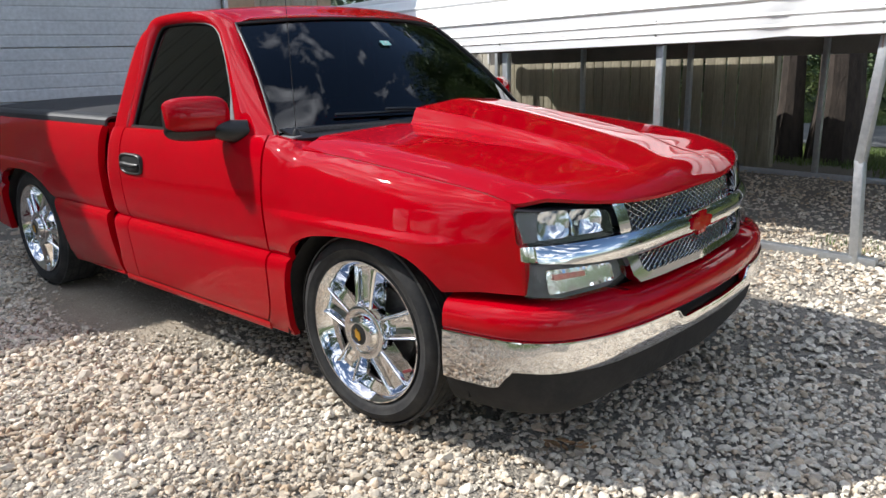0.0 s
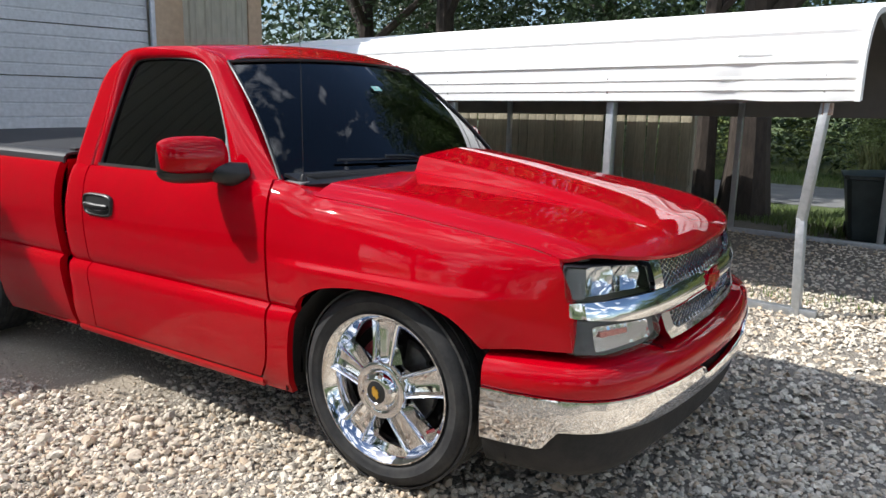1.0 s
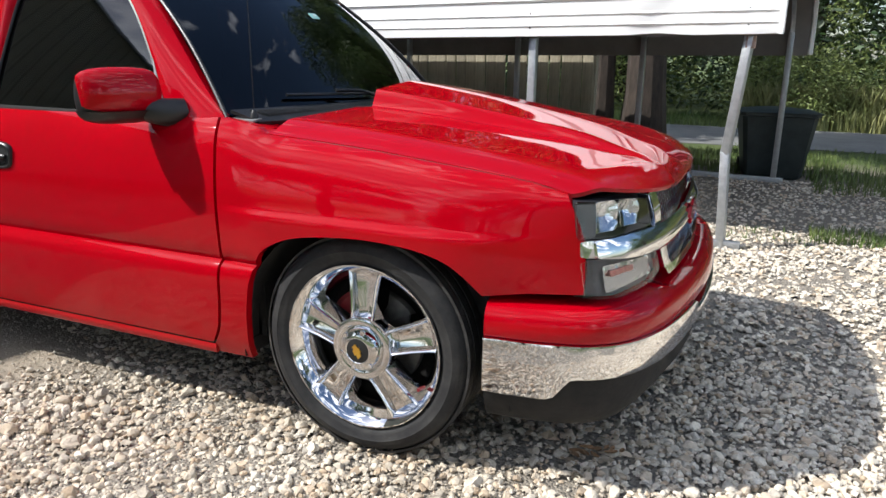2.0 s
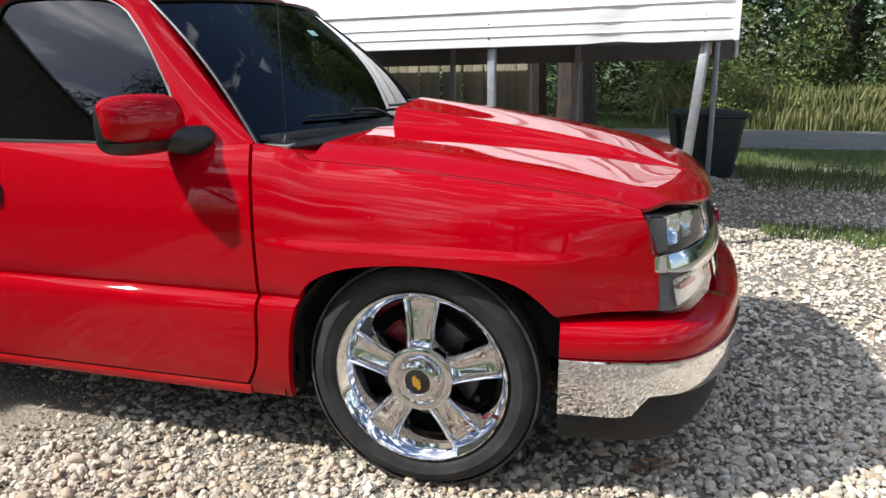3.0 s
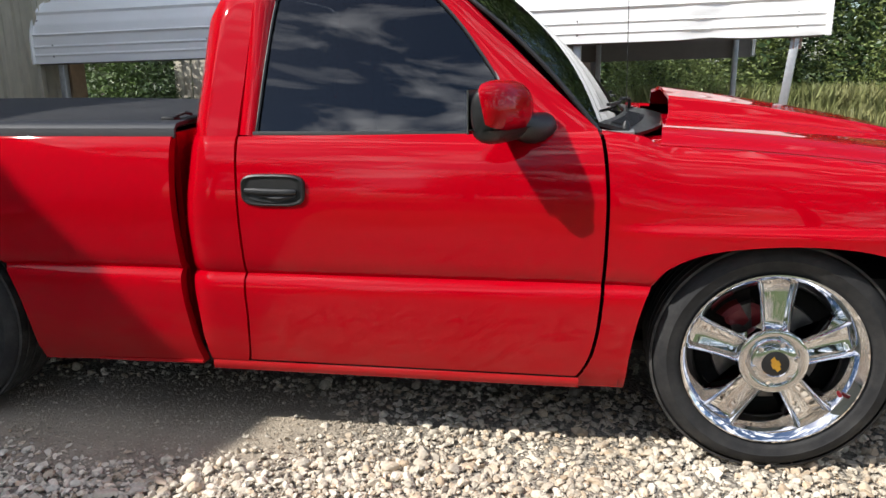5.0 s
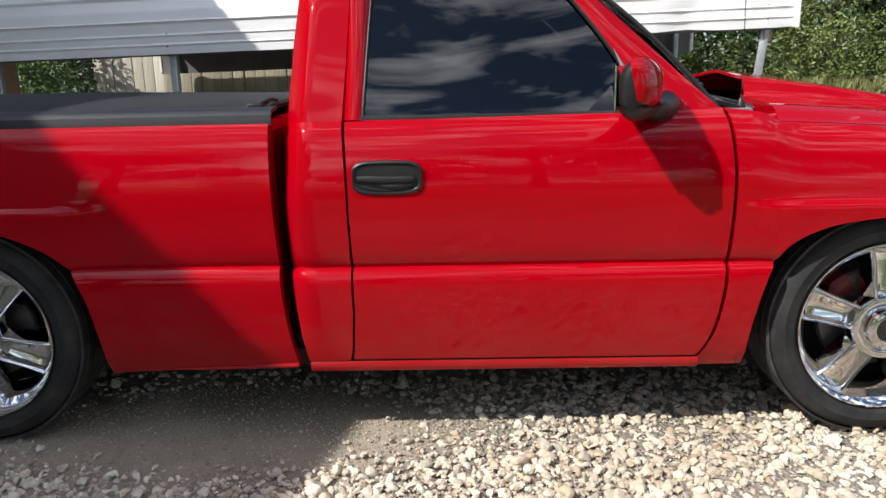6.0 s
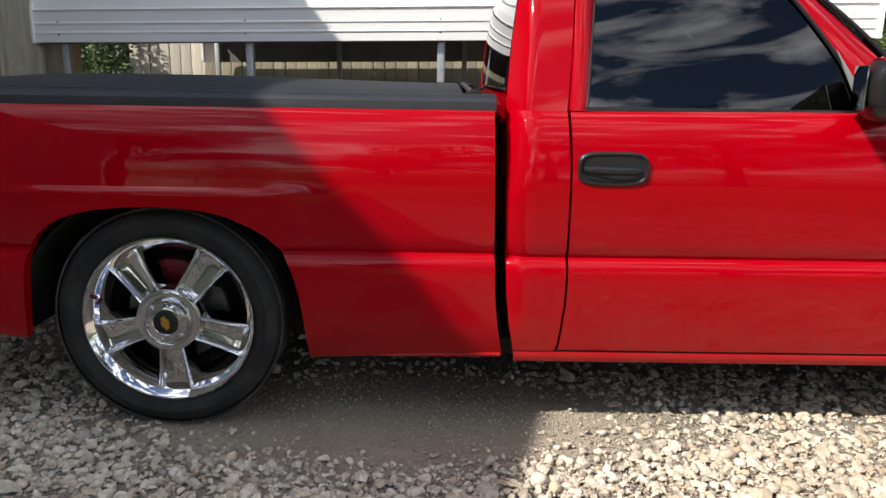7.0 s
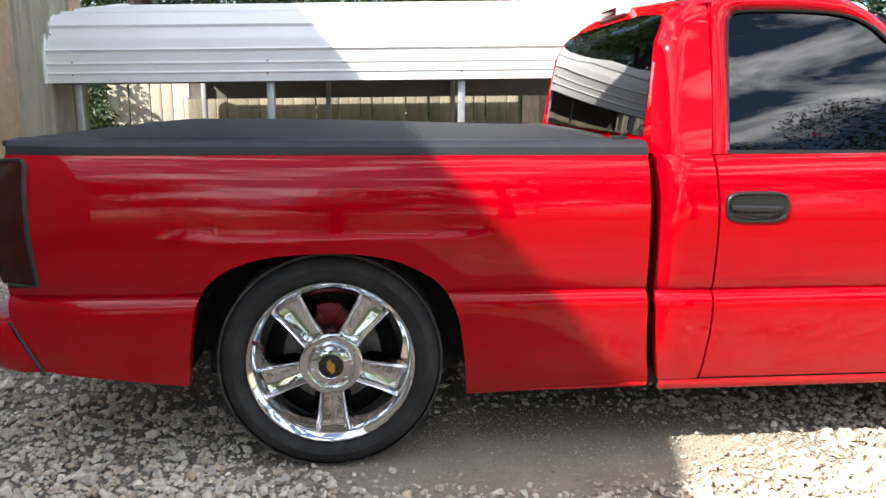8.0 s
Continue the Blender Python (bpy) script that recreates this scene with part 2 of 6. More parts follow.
def stained(m, scale, tint):
    """Broad brownish stains over the loose stones."""
    nt = m.node_tree
    b = nt.nodes["Principled BSDF"]
    co = nt.nodes.new("ShaderNodeTexCoord")
    cloud = nt.nodes.new("ShaderNodeTexNoise")
    cloud.inputs["Scale"].default_value, cloud.inputs["Detail"].default_value = scale, 6.0
    ramp = nt.nodes.new("ShaderNodeMapRange")
    ramp.inputs["From Min"].default_value, ramp.inputs["From Max"].default_value = 0.30, 0.58
    mul = nt.nodes.new("ShaderNodeMixRGB")
    mul.blend_type = "MULTIPLY"
    mul.inputs[2].default_value = (*tint, 1)
    old = b.inputs["Base Color"].links[0].from_socket
    nt.links.new(co.outputs["Object"], cloud.inputs["Vector"])
    nt.links.new(cloud.outputs["Fac"], ramp.inputs["Value"])
    # the front of the drive is browner than the part beside the building
    xyz = nt.nodes.new("ShaderNodeSeparateXYZ")
    along = nt.nodes.new("ShaderNodeMapRange")
    along.inputs["From Min"].default_value, along.inputs["From Max"].default_value = -2.6, 0.8
    along.inputs["To Min"].default_value = 0.05
    ahead = nt.nodes.new("ShaderNodeMapRange")
    ahead.inputs["From Min"].default_value, ahead.inputs["From Max"].default_value = 1.0, 0.0
    both = nt.nodes.new("ShaderNodeMath")
    both.operation = "MULTIPLY"
    nt.links.new(co.outputs["Object"], xyz.inputs[0])
    nt.links.new(xyz.outputs["X"], along.inputs["Value"])
    front = nt.nodes.new("ShaderNodeMath")
    front.operation = "MULTIPLY"
    nt.links.new(xyz.outputs["X"], ahead.inputs["Value"])
    nt.links.new(along.outputs[0], front.inputs[0])
    nt.links.new(ahead.outputs[0], front.inputs[1])
    nt.links.new(ramp.outputs[0], both.inputs[0])
    nt.links.new(front.outputs[0], both.inputs[1])
    kind = nt.nodes.new("ShaderNodeTexWhiteNoise")
    kind.noise_dimensions = "1D"
    share_of = nt.nodes.new("ShaderNodeMapRange")
    share_of.inputs["From Min"].default_value, share_of.inputs["From Max"].default_value = 0.55, 1.0
    share_of.inputs["To Max"].default_value = 0.7
    tan = nt.nodes.new("ShaderNodeMixRGB")
    tan.blend_type = "MULTIPLY"
    tan.inputs[2].default_value = (0.78, 0.62, 0.47, 1)
    nt.links.new(nt.nodes.new("ShaderNodeNewGeometry").outputs["Random Per Island"], kind.inputs["W"])
    nt.links.new(kind.outputs["Value"], share_of.inputs["Value"])
    nt.links.new(share_of.outputs[0], tan.inputs[0])
    nt.links.new(old, tan.inputs[1])
    nt.links.new(both.outputs[0], mul.inputs[0])
    nt.links.new(tan.outputs[0], mul.inputs[1])
    nt.links.new(mul.outputs[0], b.inputs["Base Color"])


STONE = material("gravel_stone", (0.57, 0.505, 0.405), 0.9, second=(0.80, 0.735, 0.62), scale=14, random_tint=0.24, island=True, bump=0.35, bump_scale=120, grain=50)


def ground_material():
    """Pale limestone gravel, packed dirt in worn patches, turf towards the road."""
    m = bpy.data.materials.new("gravel_ground")
    m.use_nodes = True
    nt = m.node_tree
    b = nt.nodes["Principled BSDF"]
    b.inputs["Roughness"].default_value = 0.9
    tcn = nt.nodes.new("ShaderNodeTexCoord")

    def n(kind, **kw):
        node = nt.nodes.new(kind)
        for k, v in kw.items():
            node.inputs[k].default_value = v
        return node

    def mix(fac, a, c):
        node = nt.nodes.new("ShaderNodeMixRGB")
        for i, v in ((0, fac), (1, a), (2, c)):
            if hasattr(v, "is_linked"):
                nt.links.new(v, node.inputs[i])
            else:
                node.inputs[i].default_value = v
        return node.outputs[0]

    def math_(op, a, c):
        node = nt.nodes.new("ShaderNodeMath")
        node.operation = op
        for i, v in ((0, a), (1, c)):
            if hasattr(v, "is_linked"):
                nt.links.new(v, node.inputs[i])
            else:
                node.inputs[i].default_value = v
        return node.outputs[0]

    def ramp(v, lo, hi):
        node = n("ShaderNodeMapRange", **{"From Min": lo, "From Max": hi})
        node.clamp = True
        nt.links.new(v, node.inputs["Value"])
        return node.outputs[0]

    pos = tcn.outputs["Object"]
    cell2 = n("ShaderNodeTexVoronoi", Scale=75.0)
    big = n("ShaderNodeTexNoise", Scale=0.9, Detail=6.0)
    fine = n("ShaderNodeTexNoise", Scale=160.0, Detail=4.0)
    for t in (cell2, big, fine):
        nt.links.new(pos, t.inputs["Vector"])
    tone = nt.nodes.new("ShaderNodeValToRGB")
    els = tone.color_ramp.elements
    els[0].color, els[1].color = (0.20, 0.175, 0.14, 1), (0.42, 0.38, 0.325, 1)
    els.new(0.5).color = (0.30, 0.265, 0.22, 1)
    sep = nt.nodes.new("ShaderNodeSeparateColor")
    nt.links.new(cell2.outputs["Color"], sep.inputs[0])
    nt.links.new(sep.outputs[0], tone.inputs["Fac"])
    pebble = ramp(cell2.outputs["Distance"], 0.75, 0.1)
    stones = mix(math_("MULTIPLY", pebble, 0.75), (0.26, 0.23, 0.185, 1), tone.outputs["Color"])
    dirt = mix(fine.outputs["Fac"], (0.32, 0.265, 0.20, 1), (0.44, 0.375, 0.29, 1))
    mid = n("ShaderNodeTexNoise", Scale=7.0, Detail=8.0, Roughness=0.7)
    nt.links.new(pos, mid.inputs["Vector"])
    dirt = mix(math_("MULTIPLY", ramp(mid.outputs["Fac"], 0.42, 0.66), 0.5), dirt, (0.29, 0.24, 0.18, 1))
    xyz = nt.nodes.new("ShaderNodeSeparateXYZ")
    nt.links.new(pos, xyz.inputs[0])
    # a worn, dusty strip where wheels pass
    dx = math_("MULTIPLY", math_("ADD", xyz.outputs["X"], 2.3), 1.25)
    dy = math_("MULTIPLY", math_("ADD", xyz.outputs["Y"], 0.80), 2.7)
    dist = math_("SQRT", math_("ADD", math_("MULTIPLY", dx, dx), math_("MULTIPLY", dy, dy)), 0.0)
    worn = ramp(math_("ADD", dist, math_("MULTIPLY", big.outputs["Fac"], 1.2)), 2.0, 1.3)
    base = mix(math_("MULTIPLY", worn, 1.0), stones, dirt)
    patches = ramp(big.outputs["Fac"], 0.56, 0.72)
    base = mix(math_("MULTIPLY", patches, 0.35), base, dirt)
    turf = mix(big.outputs["Fac"], (0.05, 0.085, 0.02, 1), (0.13, 0.16, 0.05, 1))
    edge_y = math_("ADD", xyz.outputs["Y"], math_("MULTIPLY", big.outputs["Fac"], 3.0))
    # bare earth under and behind the carport, turf beyond it and across the drive
    earth = mix(fine.outputs["Fac"], (0.13, 0.105, 0.08, 1), (0.22, 0.185, 0.145, 1))
    base = mix(math_("MULTIPLY", ramp(edge_y, 4.9, 6.6), 0.55), base, earth)
    base = mix(ramp(edge_y, 8.6, 9.6), base, turf)
    base = mix(ramp(edge_y, -1.5, -2.3), base, turf)
    nt.links.new(base, b.inputs["Base Color"])
    rough_gap = math_("MULTIPLY", pebble, math_("SUBTRACT", 1.0, worn))
    h = math_("ADD", math_("MULTIPLY", rough_gap, 0.8), math_("MULTIPLY", fine.outputs["Fac"], 0.5))
    bp = n("ShaderNodeBump", Strength=0.9, Distance=0.012)
    nt.links.new(h, bp.inputs["Height"])
    nt.links.new(bp.outputs[0], b.inputs["Normal"])
    return m


GRIT = material("fine_grit", (0.35, 0.29, 0.22), 0.95, second=(0.45, 0.39, 0.305), scale=20, random_tint=0.3, island=True)
stained(STONE, 1.3, (0.62, 0.54, 0.45))
GROUND = ground_material()
# ---- building tools ----
def part(name, bm, mat, parent=None, label="", sharp=35):
    """Links a bmesh as one mesh object, under a thing or a part where one is given."""
    me = bpy.data.meshes.new(name)
    for f in bm.faces:
        f.smooth = True
    bm.to_mesh(me)
    bm.free()
    me.materials.append(mat)
    me.set_sharp_from_angle(angle=radians(sharp))
    ob = new(name, me)
    if parent is not None:
        ob.parent = parent
    if label:
        tagged(ob, label)
    return ob


def share(name, me, parent, m):
    """Another object on the same mesh."""
    ob = new(name, me)
    ob.parent = parent
    ob.matrix_basis = m
    return ob


def thing(name, label, category, m=None, group="", kind=""):
    ob = new(name)
    ob.empty_display_size = 0.1
    if m is not None:
        ob.matrix_basis = m
    return tagged(ob, label, category, group, kind)


def lerp_table(table):
    xs, ys = [p[0] for p in table], [p[1] for p in table]
    return lambda v: float(np.interp(v, xs, ys))


def smooth_table(table):
    """As lerp_table, but with no kinks: cubics that never overshoot."""
    xs, ys = np.array([p[0] for p in table], float), np.array([p[1] for p in table], float)
    h, d = np.diff(xs), np.diff(ys) / np.diff(xs)
    m = np.zeros(len(xs))
    for k in range(1, len(xs) - 1):
        if d[k - 1] * d[k] > 0:
            w1, w2 = 2 * h[k] + h[k - 1], h[k] + 2 * h[k - 1]
            m[k] = (w1 + w2) / (w1 / d[k - 1] + w2 / d[k])
    m[0], m[-1] = d[0], d[-1]

    def value(v):
        if v <= xs[0]:
            return float(ys[0])
        if v >= xs[-1]:
            return float(ys[-1])
        k = int(np.searchsorted(xs, v, side="right")) - 1
        t = (v - xs[k]) / h[k]
        a, b = t * t * (3 - 2 * t), t * t * (t - 1)
        return float(ys[k] * (1 - a) + ys[k + 1] * a + h[k] * (m[k] * t * (1 - t) ** 2 + m[k + 1] * b))
    return value


def spline(points, per=6, closed=False):
    """Points along a smooth curve through the given ones."""
    pts = [Vector(p) for p in points]
    n = len(pts)
    res = []
    for i in range(n if closed else n - 1):
        p1, p2 = pts[i], pts[(i + 1) % n]
        p0 = pts[(i - 1) % n] if closed or i else p1
        p3 = pts[(i + 2) % n] if closed or i + 2 < n else p2
        for k in range(per):
            t = k / per
            res.append(0.5 * (2 * p1 + (p2 - p0) * t + (2 * p0 - 5 * p1 + 4 * p2 - p3) * t * t + (3 * p1 - p0 - 3 * p2 + p3) * t ** 3))
    if not closed:
        res.append(pts[-1])
    return res


def resample(points, n):
    """n + 1 points at even steps along a line."""
    pts = [Vector(p) for p in points]
    d = np.cumsum([0] + [(b - a).length for a, b in zip(pts, pts[1:])])
    arr = np.array([tuple(p) for p in pts])
    return [Vector([float(np.interp(t, d, arr[:, k])) for k in range(arr.shape[1])]) for t in np.linspace(0, d[-1], n + 1)]


def flat_cut(outline, us, vs):
    """A flat outline in (u, v), cut along the given lines; vertices lie at (u, 0, v)."""
    bm = bmesh.new()
    bm.faces.new([bm.verts.new((p[0], 0, p[1])) for p in outline])
    u0, u1 = min(p[0] for p in outline), max(p[0] for p in outline)
    v0, v1 = min(p[1] for p in outline), max(p[1] for p in outline)
    for axis, vals, lo, hi in ((Vector((1, 0, 0)), us, u0, u1), (Vector((0, 0, 1)), vs, v0, v1)):
        for v in vals:
            if lo + 1e-4 < v < hi - 1e-4:
                bmesh.ops.bisect_plane(bm, geom=bm.verts[:] + bm.edges[:] + bm.faces[:], plane_co=axis * float(v), plane_no=axis, dist=1e-6)
    return bm


def rim(bm, shift, lip=0.0025):
    """Folds the open border of a sheet back by shift, over a small rounded lip."""
    bm.normal_update()
    border = [e for e in bm.edges if e.is_boundary]
    for step in (0.22, 1.0):
        ext = bmesh.ops.extrude_edge_only(bm, edges=border)
        border = [g for g in ext["geom"] if isinstance(g, bmesh.types.BMEdge)]
        for v in {v for e in border for v in e.verts}:
            v.co += shift(v.co) * (step if step < 1 else 1 - 0.22)
    bmesh.ops.recalc_face_normals(bm, faces=bm.faces[:])


def grid_sheet(f, nu, nv, bm=None):
    """A sheet from f(a, b), a and b from 0 to 1."""
    bm = bm or bmesh.new()
    vs = [[bm.verts.new(f(i / nu, j / nv)) for j in range(nv + 1)] for i in range(nu + 1)]
    for i in range(nu):
        for j in range(nv):
            bm.faces.new((vs[i][j], vs[i + 1][j], vs[i + 1][j + 1], vs[i][j + 1]))
    return bm


def thicken(bm, t):
    bmesh.ops.recalc_face_normals(bm, faces=bm.faces[:])
    bmesh.ops.solidify(bm, geom=bm.faces[:], thickness=t)
    return bm


def box(bm, lo, hi, bevel=0.0, m=None):
    """A box, its edges bevelled; m: a pose."""
    c = [(a + b) / 2 for a, b in zip(lo, hi)]
    d = [b - a for a, b in zip(lo, hi)]
    res = bmesh.ops.create_cube(bm, size=1.0, matrix=(m or Matrix()) @ Matrix.Translation(c) @ Matrix.Diagonal((*d, 1)))
    if bevel:
        es = list({e for v in res["verts"] for e in v.link_edges})
        bmesh.ops.bevel(bm, geom=es, offset=bevel, segments=2, affect="EDGES", profile=0.5)
    return bm


def tube(bm, points, r, n=8, cap=True):
    """A round bar along a line; r: one radius or one for each point."""
    pts = [Vector(p) for p in points]
    rs = r if isinstance(r, (list, tuple)) else [r] * len(pts)
    rings = []
    for i, p in enumerate(pts):
        d = (pts[min(i + 1, len(pts) - 1)] - pts[max(i - 1, 0)]).normalized()
        a = d.orthogonal().normalized() if not rings else (side - d * side.dot(d)).normalized()
        side = a
        c = d.cross(a)
        rings.append([bm.verts.new(p + rs[i] * (a * math.cos(2 * math.pi * k / n) + c * math.sin(2 * math.pi * k / n))) for k in range(n)])
    for q, w in zip(rings, rings[1:]):
        for k in range(n):
            bm.faces.new((q[k], q[(k + 1) % n], w[(k + 1) % n], w[k]))
    if cap:
        bm.faces.new(rings[0][::-1])
        bm.faces.new(rings[-1])
    return bm


def lathe(profile, n=64, bm=None):
    """A body turned about the y axis; profile: (radius, y)."""
    bm = bm or bmesh.new()
    rings = []
    for r, y in profile:
        if r < 1e-5:
            rings.append([bm.verts.new((0, y, 0))])
        else:
            rings.append([bm.verts.new((r * math.cos(2 * math.pi * k / n), y, r * math.sin(2 * math.pi * k / n))) for k in range(n)])
    for a, b in zip(rings, rings[1:]):
        for k in range(n):
            q = [a[k % len(a)], a[(k + 1) % n % len(a)], b[(k + 1) % n % len(b)], b[k % len(b)]]
            q = list(dict.fromkeys(q))
            if len(q) > 2:
                bm.faces.new(q)
    bmesh.ops.recalc_face_normals(bm, faces=bm.faces[:])
    return bm


def prism(bm, outline, lo, hi, m=None):
    """A flat outline in (x, z), thick from y = lo to y = hi."""
    m = m or Matrix()
    a = [bm.verts.new(m @ Vector((p[0], lo, p[1]))) for p in outline]
    b = [bm.verts.new(m @ Vector((p[0], hi, p[1]))) for p in outline]
    bm.faces.new(a)
    bm.faces.new(b[::-1])
    for i in range(len(a)):
        j = (i + 1) % len(a)
        bm.faces.new((a[j], a[i], b[i], b[j]))
    bmesh.ops.recalc_face_normals(bm, faces=bm.faces[:])
    return bm


# ---- ground ----
def smooth_step(t):
    t = min(1, max(0, t))
    return t * t * (3 - 2 * t)


def ground_z(x, y):
    return -0.02 * smooth_step((y - 1.0) / 4.0)


def axis_steps(lo, hi, fine, far):
    core = list(np.arange(lo, hi + 1e-6, fine))
    res, d, v = [], fine, hi
    while v < far:
        d *= 1.35
        v += d
        res.append(v)
    left, d, v = [], fine, lo
    while v > -far:
        d *= 1.35
        v -= d
        left.append(v)
    return left[::-1] + core + res


gx, gy = axis_steps(-6.0, 5.0, 0.12, 400), axis_steps(-4.0, 10.0, 0.12, 400)
bm = bmesh.new()
rows = []
for x in gx:
    row = []
    for y in gy:
        near = abs(x) < 12 and abs(y) < 14
        z = ground_z(x, y) + (0.012 * noise.noise((x * 1.3, y * 1.3, 0)) + 0.008 * noise.noise((x * 4, y * 4, 3)) if near else 0.0)
        row.append(bm.verts.new((x, y, z - 0.021)))
    rows.append(row)
for a, b in zip(rows, rows[1:]):
    for k in range(len(gy) - 1):
        bm.faces.new((a[k], b[k], b[k + 1], a[k + 1]))
ground = tagged(part("ground", bm, GROUND), "pale limestone gravel drive with worn dirt, turf towards the road", "ground", kind="structure")

# ---- metal building behind the truck: gable wall with a roll-up door ----
K = math.atan(0.15)
BLD = Matrix.Translation((-5.67, 1.8, -0.02)) @ Matrix.Rotation(-K, 4, "Z")   # local y runs along the wall, x points out of it
V_CORNER, V_RIDGE, V_FAR = 1.89, -5.33, -12.55
Z_EAVE, Z_RIDGE = 4.04, 5.20
V_DOOR0, V_DOOR1, Z_DOOR = -3.55, 0.55, 3.05


def wall_top(v):
    return Z_RIDGE - (Z_RIDGE - Z_EAVE) * abs(v - V_RIDGE) / (V_CORNER - V_RIDGE)


building = thing("metal_building", "beige ribbed metal workshop building with white roll-up door", "building", BLD)


def ribbed(v0, v1, z0, top):
    """Ribbed sheet: flat pans with raised ribs every 0.2 m."""
    bm = bmesh.new()
    prof = []
    v = v0
    while v < v1 - 1e-6:
        for dv, d in ((0, 0), (0.085, 0), (0.10, 0.022), (0.13, 0.022), (0.145, 0), (0.172, 0), (0.178, 0.006), (0.190, 0.006), (0.196, 0)):
            if v + dv < v1:
                prof.append((v + dv, d))
        v += 0.2
    prof.append((v1, 0))
    lo = [bm.verts.new((d, q, z0)) for q, d in prof]
    hi = [bm.verts.new((d, q, top(q))) for q, d in prof]
    for k in range(len(prof) - 1):
        bm.faces.new((lo[k], lo[k + 1], hi[k + 1], hi[k]))
    bmesh.ops.solidify(bm, geom=bm.faces[:], thickness=0.004)
    return bm


part("wall", ribbed(V_DOOR1 + 0.32, V_CORNER, 0.05, wall_top), BEIGE_METAL, building, "beige ribbed wall sheet", sharp=20)
part("wall", ribbed(V_DOOR0, V_DOOR1, Z_DOOR + 0.2, wall_top), BEIGE_METAL, building, sharp=20)
part("wall", ribbed(V_FAR, V_DOOR0 - 0.32, 0.05, wall_top), BEIGE_METAL, building, sharp=20)
# long side wall, back, roof
bm = box(bmesh.new(), (-12.0, V_CORNER - 0.03, 0.0), (-0.02, V_CORNER, Z_EAVE))
part("side_wall", bm, BEIGE_METAL, building)
bm = box(bmesh.new(), (-12.0, V_FAR, 0.0), (-0.02, V_FAR + 0.03, Z_EAVE))
part("side_wall", bm, BEIGE_METAL, building)
bm = box(bmesh.new(), (-12.0, V_FAR, 0.0), (-11.97, V_CORNER, Z_EAVE))
part("back_wall", bm, BEIGE_METAL, building)
for a, b in ((V_RIDGE, V_CORNER + 0.05), (V_RIDGE, V_FAR - 0.05)):
    bm = grid_sheet(lambda i, j: (-12.05 + 12.10 * i, a + (b - a) * j, wall_top(a + (b - a) * j) + 0.03), 2, 8)
    part("roof", thicken(bm, 0.04), GALV, building)
# trims
for v0, v1 in ((V_DOOR1, V_DOOR1 + 0.33), (V_DOOR0 - 0.33, V_DOOR0)):
    bm = box(bmesh.new(), (-0.02, v0, 0.0), (0.035, v1, Z_DOOR + 0.25), 0.006)
    part("door_trim", bm, TAN_TRIM, building, "tan flat trim beside the roll-up door")
bm = box(bmesh.new(), (-0.02, V_DOOR0, Z_DOOR), (0.035, V_DOOR1, Z_DOOR + 0.25), 0.006)
part("door_trim", bm, TAN_TRIM, building)
bm = box(bmesh.new(), (0.0, V_DOOR1 - 0.045, 0.0), (0.045, V_DOOR1, Z_DOOR), 0.004)
part("door_jamb", bm, DOOR_WHITE, building)
bm = box(bmesh.new(), (-0.05, V_CORNER - 0.17, 0.0), (0.032, V_CORNER + 0.012, Z_EAVE), 0.005)
part("corner_trim", bm, TAN_TRIM, building, "tan corner trim")
for k in range(5):
    bm = box(bmesh.new(), (0.0, V_DOOR1 + 0.34, 0.5 + 0.75 * k), (0.004, V_CORNER - 0.18, 0.505 + 0.75 * k))
    part("screw_line", bm, BEIGE_METAL, building)
rolldoor = new("garage_door")
rolldoor.parent = building
tagged(rolldoor, "closed white sectional garage door with grooves")
zz = 0.03
while zz < Z_DOOR - 0.1:
    bm = bmesh.new()
    prof = [(-0.06, 0.0), (-0.045, 0.004), (-0.045, 0.10), (-0.053, 0.106), (-0.053, 0.116), (-0.045, 0.122), (-0.045, 0.235), (-0.053, 0.241), (-0.053, 0.251), (-0.045, 0.257), (-0.045, 0.37), (-0.053, 0.376), (-0.053, 0.386), (-0.045, 0.392), (-0.045, 0.497), (-0.06, 0.502)]
    a = [bm.verts.new((x, V_DOOR0, zz + z)) for x, z in prof]
    b = [bm.verts.new((x, V_DOOR1 - 0.045, zz + z)) for x, z in prof]
    for k in range(len(prof) - 1):
        bm.faces.new((a[k], b[k], b[k + 1], a[k + 1]))
    part("door_panel", bm, DOOR_WHITE, rolldoor, sharp=15)
    zz += 0.508
bm = box(bmesh.new(), (-0.3, V_DOOR0 - 0.5, -0.10), (0.10, V_DOOR1 + 0.5, 0.03), 0.01)
part("slab", bm, CONCRETE, building, "concrete threshold")

# ---- carport ----
CA = math.atan2(-0.085, 1.0)
CP = Matrix.Translation((0.93, 2.67, -0.015)) @ Matrix.Rotation(CA, 4, "Z")   # local x along the eave, y across
C_X0, C_X1, C_W = -6.42, 0.20, 3.35
carport = thing("carport", "white metal carport with rounded eaves on galvanised posts", "carport", CP)


def slope_z(y):
    return -0.036 * y


EAVE = 1.455
# section across: near eave skirt, bend, roof to the ridge and down again
half = [(-0.092, EAVE), (-0.092, EAVE + 0.14), (-0.090, EAVE + 0.24), (-0.065, EAVE + 0.34), (-0.010, EAVE + 0.44), (0.10, EAVE + 0.545), (0.25, EAVE + 0.60), (C_W / 2, EAVE + 0.85)]
section = half + [(C_W - y, z) for y, z in half[::-1][1:]]
section = [(y, z + slope_z(max(0, y))) for y, z in section]


